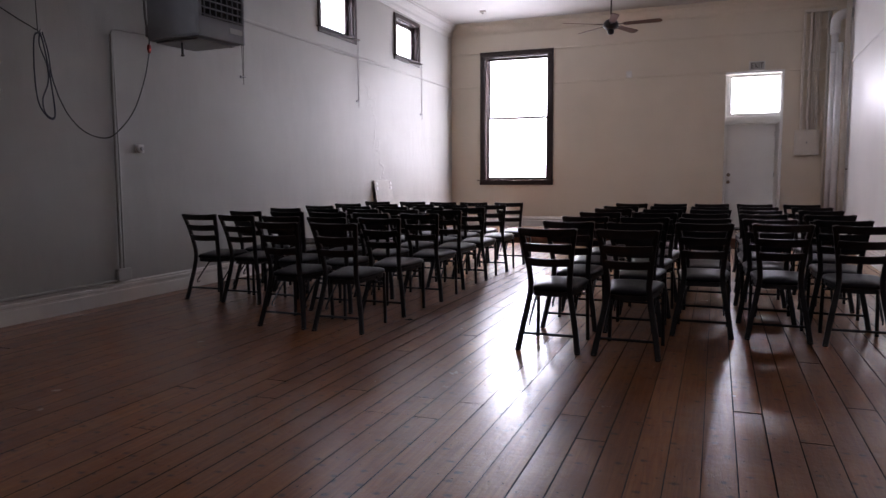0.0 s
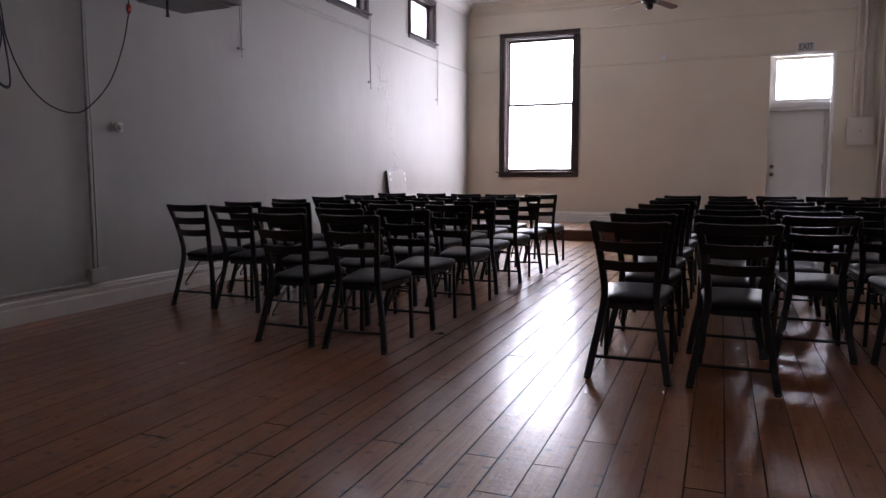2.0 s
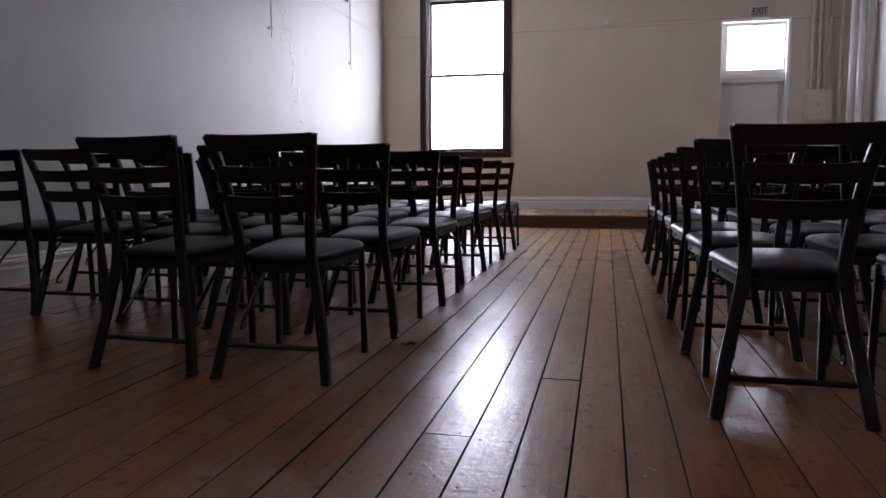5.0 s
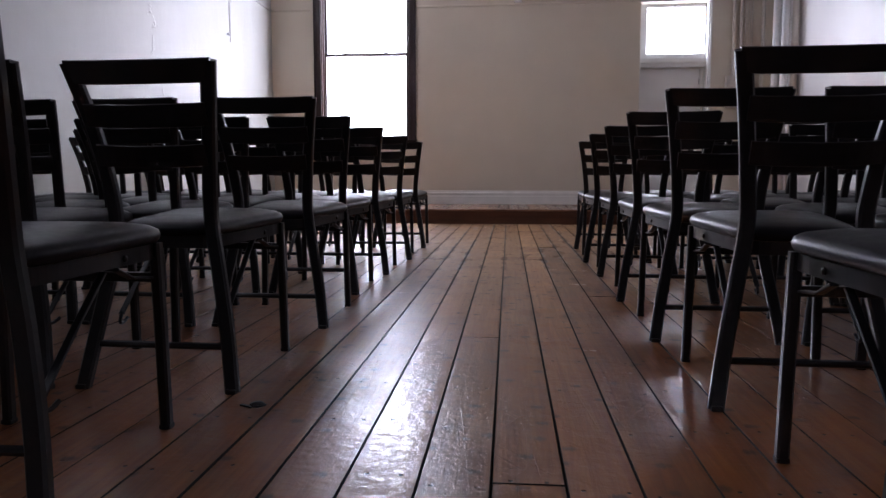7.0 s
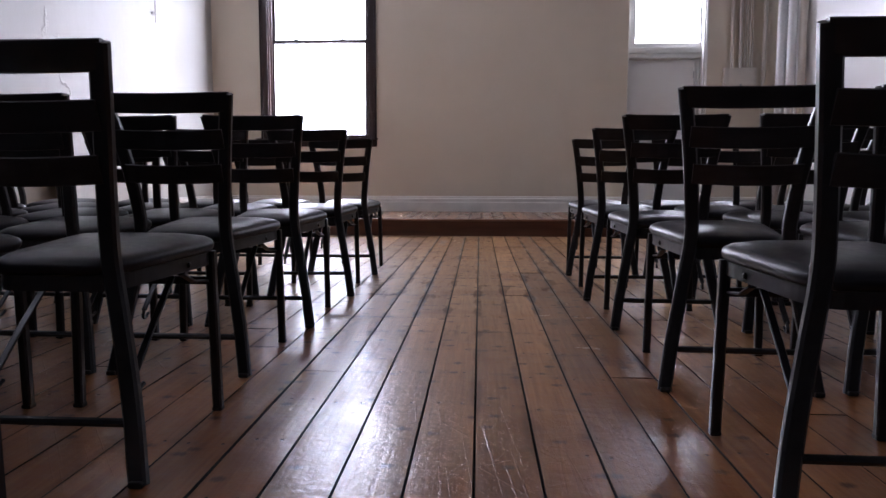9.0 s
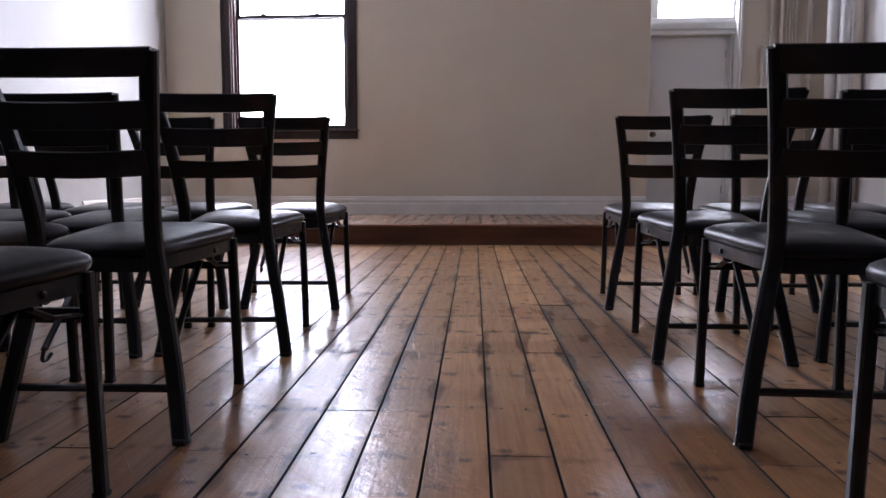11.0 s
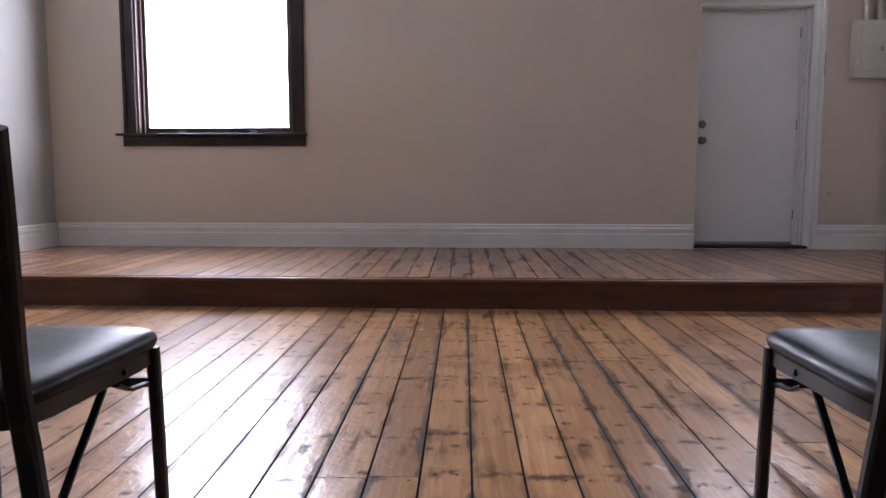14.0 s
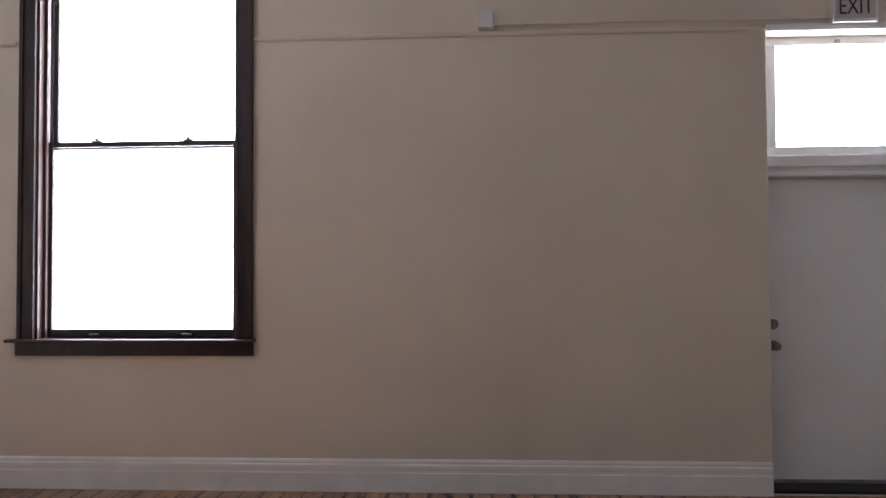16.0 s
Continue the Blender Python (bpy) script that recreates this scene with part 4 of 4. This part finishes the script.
# ---- folding chairs ----
def folding_chair():
    """A ladder-back folding chair; origin between the rear feet, facing +y."""
    c = thing("folding_chair", I, "black ladder-back folding chair with a padded charcoal vinyl seat", "chair", "rows of folding chairs")
    def post_line(s):
        return spline([(s * 0.220, 0.0, 0.0), (s * 0.194, 0.036, 0.16), (s * 0.162, 0.064, 0.33), (s * 0.143, 0.070, 0.46), (s * 0.147, 0.056, 0.57), (s * 0.168, 0.015, 0.74), (s * 0.196, -0.040, 0.897)], 4)
    for s in (-1, 1):
        part("back_post", add_sweep(bmesh.new(), post_line(s), rounded(0.027, 0.040, 0.006), (1, 0, 0)), BLACK_METAL, c)
        part("foot_cap", box(s * 0.220 - 0.0145, s * 0.220 + 0.0145, -0.0205, 0.0205, 0, 0.014, 0.004), CABLE_BLACK, c)
    # three bowed slats
    for z0, z1, half, y in ((0.842, 0.901, 0.203, -0.022), (0.730, 0.790, 0.171, 0.008), (0.624, 0.683, 0.155, 0.036)):
        bm = bmesh.new()
        rows = []
        for i in range(11):
            u = -1 + i / 5
            bow = -0.026 * (1 - u * u)
            drop = 0.006 * (1 - u * u)
            rows.append([bm.verts.new((u * half, y + bow + dy, z)) for dy, z in ((-0.009, z0 - drop + 0.003), (-0.006, z0 - drop), (0.006, z0 - drop), (0.009, z0 - drop + 0.003),
                                                                           (0.009 - 0.022, z1 - drop - 0.003), (0.006 - 0.022, z1 - drop), (-0.006 - 0.022, z1 - drop), (-0.009 - 0.022, z1 - drop - 0.003))])
        for a, b2 in zip(rows, rows[1:]):
            for k in range(8):
                bm.faces.new((a[k], a[(k + 1) % 8], b2[(k + 1) % 8], b2[k]))
        bm.faces.new(rows[0][::-1]), bm.faces.new(rows[-1])
        bmesh.ops.recalc_face_normals(bm, faces=bm.faces[:])
        part("back_slat", bm, SLAT_BLACK, c)
    # seat: frame and domed pad
    def seat_outline(k, grow=0.0):
        """k from 0 to 1 round the seat: narrower at the back, softly rounded corners."""
        a = 2 * math.pi * k
        ca, sa = math.cos(a), math.sin(a)
        e = 0.30
        u = math.copysign(abs(ca) ** e, ca)
        v = math.copysign(abs(sa) ** e, sa)
        yy = 0.305 + (0.225 + grow) * v
        half = 0.142 + 0.066 * (v + 1) / 2
        return u * (half + grow), yy + (0.012 * (1 - u * u) if v > 0.9 else 0)
    def raised(x, y, z):
        """The seat rises a little towards its front edge."""
        return x, y, z + 0.016 * (y - 0.08) / 0.45
    n = 48
    bm = bmesh.new()
    levels = ((0.0, 0.428), (0.006, 0.436), (0.008, 0.446), (0.004, 0.457), (-0.012, 0.467), (-0.05, 0.476), (-0.10, 0.481))
    rows = [[bm.verts.new(raised(*seat_outline(k / n, g), z)) for k in range(n)] for g, z in levels]
    for a, b2 in zip(rows, rows[1:]):
        for k in range(n):
            bm.faces.new((a[k], a[(k + 1) % n], b2[(k + 1) % n], b2[k]))
    bm.faces.new(rows[-1]), bm.faces.new(rows[0][::-1])
    bmesh.ops.recalc_face_normals(bm, faces=bm.faces[:])
    part("seat", bm, VINYL, c, "padded charcoal vinyl seat", True)
    bm = bmesh.new()
    rows = [[bm.verts.new(raised(*seat_outline(k / n, g), z)) for k in range(n)] for g, z in ((-0.014, 0.427), (-0.003, 0.427), (-0.003, 0.392), (-0.014, 0.392))]
    for i in range(4):
        a, b2 = rows[i], rows[(i + 1) % 4]
        for k in range(n):
            bm.faces.new((a[k], a[(k + 1) % n], b2[(k + 1) % n], b2[k]))
    bmesh.ops.recalc_face_normals(bm, faces=bm.faces[:])
    part("seat_frame", bm, BLACK_METAL, c)
    for s in (-1, 1):
        part("front_leg", add_sweep(bmesh.new(), [(s * 0.198, 0.500, 0.0), (s * 0.194, 0.497, 0.25), (s * 0.190, 0.494, 0.442)], rounded(0.026, 0.026, 0.005), (0, 1, 0)), BLACK_METAL, c)
        part("foot_cap", box(s * 0.198 - 0.0138, s * 0.198 + 0.0138, 0.4862, 0.5138, 0, 0.012, 0.004), CABLE_BLACK, c)
        # folding stay: flat bar from the seat rail down to the rear leg with a hooked catch
        stay = part("folding_stay", add_sweep(bmesh.new(), [(s * 0.155, 0.33, 0.392), (s * 0.158, 0.22, 0.30), (s * 0.160, 0.105, 0.195)], rounded(0.006, 0.018, 0.002), (1, 0, 0)), BLACK_METAL, c)
        part("catch", tube(spline([(s * 0.160, 0.108, 0.20), (s * 0.161, 0.098, 0.172), (s * 0.164, 0.12, 0.166), (s * 0.166, 0.145, 0.176)], 4), 0.005, 6, (1, 0, 0)), BLACK_METAL, stay)
        part("hinge_link", add_sweep(bmesh.new(), [(s * 0.176, 0.34, 0.398), (s * 0.178, 0.40, 0.372), (s * 0.180, 0.485, 0.362)], rounded(0.007, 0.018, 0.002), (1, 0, 0)), BLACK_METAL, c)
        part("rivet", lathe([(0.008, 0), (0.007, 0.004), (0.003, 0.006)], 10), FAN_METAL, c, "dull steel rivet", m=pose(s * 0.182, 0.37, 0.418, 0, s * 90, 0))
        part("rivet", lathe([(0.008, 0), (0.007, 0.004), (0.003, 0.006)], 10), FAN_METAL, c, "dull steel rivet", m=pose(s * 0.157, 0.075, 0.43, 0, s * 90, 0))
    part("front_crossbar", box(-0.182, 0.182, 0.486, 0.506, 0.351, 0.373, 0.003), BLACK_METAL, c)
    part("rear_stretcher", tube([(-0.200, 0.032, 0.122), (0.200, 0.032, 0.122)], 0.010, 8), BLACK_METAL, c)
    return c


rng = random.Random(7)
ROWS_L = ((5.933, -2.912), (6.727, -2.906), (7.604, -2.899), (8.44, -2.970), (9.22, -2.963), (10.04, -2.957), (10.975, -2.980))
ROWS_R = ((5.889, -1.592), (6.724, -1.620), (7.514, -1.638), (8.382, -1.653), (9.283, -1.661), (10.11, -1.667), (11.045, -1.688))
COLS_L = ((0, 0.53, 1.07, 1.60, 2.09), (0, 0.519, 1.03, 1.545, 2.137))    # second row, last row
COLS_R = ((0, 0.535, 1.03, 1.56, 2.10), (0, 0.523, 1.015, 1.523, 2.09))
# chairs pushed out of line: (side, row, column) to (x, y)
STRAY = {(-1, 1, 3): (-0.03, 0.07), (-1, 1, 4): (-0.055, 0.13), (1, 0, 1): (0.03, 0.03), (1, 1, 2): (0.012, 0.05), (1, 1, 3): (0.02, 0.10), (1, 1, 4): (0.015, 0.10), (-1, 5, 0): (0, 0.02), (1, 5, 0): (-0.02, -0.06)}
TURNED = {(-1, 5, 0): 3.0, (1, 5, 0): 2.0}
first = None
for side, rows_, cols in ((-1, ROWS_L, COLS_L), (1, ROWS_R, COLS_R)):
    for row, (y, x) in enumerate(rows_):
        u = max(0, row - 1) / 5
        for col in range(2 if row == 0 else 5):
            along = cols[0][col] * (1 - u) + cols[1][col] * u
            loose = 1 if col else 0
            m = pose(x + side * (0.220 + along) + loose * rng.uniform(-0.02, 0.02), y + loose * rng.uniform(-0.03, 0.035), 0, 0, 0, rng.uniform(-1.5, 1.5) - side * (0 if col else 1.2) + TURNED.get((side, row, col), 0))
            m = Matrix.Translation((*STRAY.get((side, row, col), (0, 0)), 0)) @ m
            if first is None:
                first = folding_chair()
                first.matrix_world = m
            else:
                copy_thing(first, m)


scrap = thing("floor_scrap", pose(-2.785, 6.60, 0.001, 0, 0, 25), "small crumpled dark scrap lying on the boards", "debris")
bm = bmesh.new()
bmesh.ops.create_icosphere(bm, subdivisions=2, radius=0.017)
for v in bm.verts:
    v.co = Vector((v.co.x * 1.25, v.co.y * 0.9, v.co.z * 0.45 + 0.011)) * (1 + 0.35 * noise.noise(v.co * 60))
    v.co.z = max(0.0, v.co.z)
part("crumple", bm, CABLE_BLACK, scrap)
bm = box(-0.005, 0.005, 0.0, 0.04, 0.0, 0.004, 0.001)
part("strip", bm, CABLE_BLACK, scrap, m=pose(-0.015, 0.012, 0, 0, 0, 40))


# ---- floor boards ----
def plank_mesh(length, width, thick, crown=0.0006):
    bm = bmesh.new()
    xs = [0, 0.0012, width * 0.3, width * 0.7, width - 0.0012, width]
    zs = [-0.0012, 0, crown * 0.6, crown * 0.6, 0, -0.0012]
    rows = []
    for y in (0.0015, length - 0.0015):
        rows.append([bm.verts.new((x, y, z)) for x, z in zip(xs, zs)] + [bm.verts.new((width, y, -thick)), bm.verts.new((0, y, -thick))])
    n = 8
    for k in range(n):
        fc = bm.faces.new((rows[0][k], rows[0][(k + 1) % n], rows[1][(k + 1) % n], rows[1][k]))
        fc.material_index = 0 if k in (1, 2, 3) else 1
    for fc in (bm.faces.new(rows[0]), bm.faces.new(rows[1][::-1])):
        fc.material_index = 1
    bmesh.ops.recalc_face_normals(bm, faces=bm.faces[:])
    return bm


def board_mesh(length, width, mat):
    me = mesh_of("plank", plank_mesh(length, width, 0.022), mat)
    me.materials.append(SUBFLOOR)
    return me


floor = single("floor", box(-6.5, EAST_X, SOUTH_Y, STEP_Y, -0.12, -0.022), SUBFLOOR, I, "old varnished pine board floor, worn and stained, with dark gaps", "floor", kind="structure")
meshes = {}
prng = random.Random(21)
# butt joints that stand out along the walk: (x, y)
JOINTS = ((-2.67, 11.81), (-1.93, 11.16), (-2.15, 9.20), (-2.45, 9.49), (-2.55, 9.49), (-2.75, 8.53), (-1.62, 4.245), (-0.05, 4.94), (-2.36, 5.545), (-2.26, 7.51))
fixed = {}
for jx, jy in JOINTS:
    fixed.setdefault(math.floor((jx - SKEW * (jy - 6.3) - SEAM_X) / WIDE), []).append(jy)


def joints_of(row):
    """Where the boards of one row end: over joists, well away from the joints already known."""
    ends = list(fixed.get(row, ()))
    y = JOIST_AT + JOIST * math.ceil((SOUTH_Y - JOIST_AT) / JOIST) + JOIST * prng.randint(2, 12)
    while y < STEP_Y - 1.0:
        if all(abs(y - e) > 2.2 for e in ends):
            ends.append(y)
        y += JOIST * prng.randint(12, 19)
    return sorted(ends)


for row in range(-31, 31):
    x = SEAM_X + WIDE * row
    gap = prng.choice((0.0035, 0.0045, 0.0055)) if -4 <= row <= 2 else prng.choice((0.0014, 0.0016, 0.002, 0.0026, 0.0032, 0.004))
    stops = [SOUTH_Y, *joints_of(row), STEP_Y]
    for y0, y1 in zip(stops, stops[1:]):
        west = (WEST @ Vector((0, y0 - NORTH_Y, 0))).x
        if x + SKEW * (y0 - 6.3) > EAST_X + 0.12 or x + SKEW * (y1 - 6.3) < west - 0.30:
            continue
        key = (round(y1 - y0, 3), gap)
        if key not in meshes:
            meshes[key] = board_mesh(y1 - y0, WIDE - gap, FLOOR_WOOD)
        ob = new("plank", meshes[key])
        ob.parent = floor
        ob.matrix_local = pose(x + gap / 2 + SKEW * (y0 - 6.3), y0, prng.uniform(-0.0006, 0.0004), prng.uniform(-0.01, 0.01), prng.uniform(-0.24, 0.24), -math.degrees(SKEW))

stage = thing("platform", pose(0, STEP_Y, 0), "low stage-like platform of worn pine boards across the room's end", "platform", kind="structure")
part("core", box(-6.4, EAST_X, 0.02, NORTH_Y - STEP_Y, 0.0, STEP_Z - 0.024), SUBFLOOR, stage)
part("riser", box(-6.4, EAST_X, 0.0, 0.02, 0.0, STEP_Z - 0.026, 0.002), RISER_WOOD, stage, "dark stained riser board")
part("nosing", box(-6.4, EAST_X, -0.016, 0.03, STEP_Z - 0.026, STEP_Z - 0.001, 0.011), NOSE_WOOD, stage, "rounded worn nosing")
STAGE_W = 0.1385
sx = -2.50 - STAGE_W * 30
smesh = {}
while sx < EAST_X - 0.02:
    gap = prng.choice((0.0016, 0.002, 0.0025, 0.003, 0.005))
    lead = prng.random() < 0.15
    cuts = [0.03, 1.26, NORTH_Y - STEP_Y - 0.002] if lead else [0.03, NORTH_Y - STEP_Y - 0.002]
    for a, c in zip(cuts, cuts[1:]):
        key = (round(c - a, 3), gap)
        if key not in smesh:
            smesh[key] = board_mesh(c - a, STAGE_W - gap, STAGE_WOOD)
        ob = new("plank", smesh[key])
        ob.parent = stage
        ob.matrix_local = pose(sx + gap / 2 + SKEW * (a - 0.6), a, STEP_Z + prng.uniform(-0.0006, 0.0004), 0, prng.uniform(-0.2, 0.2), -math.degrees(SKEW))
    sx += STAGE_W
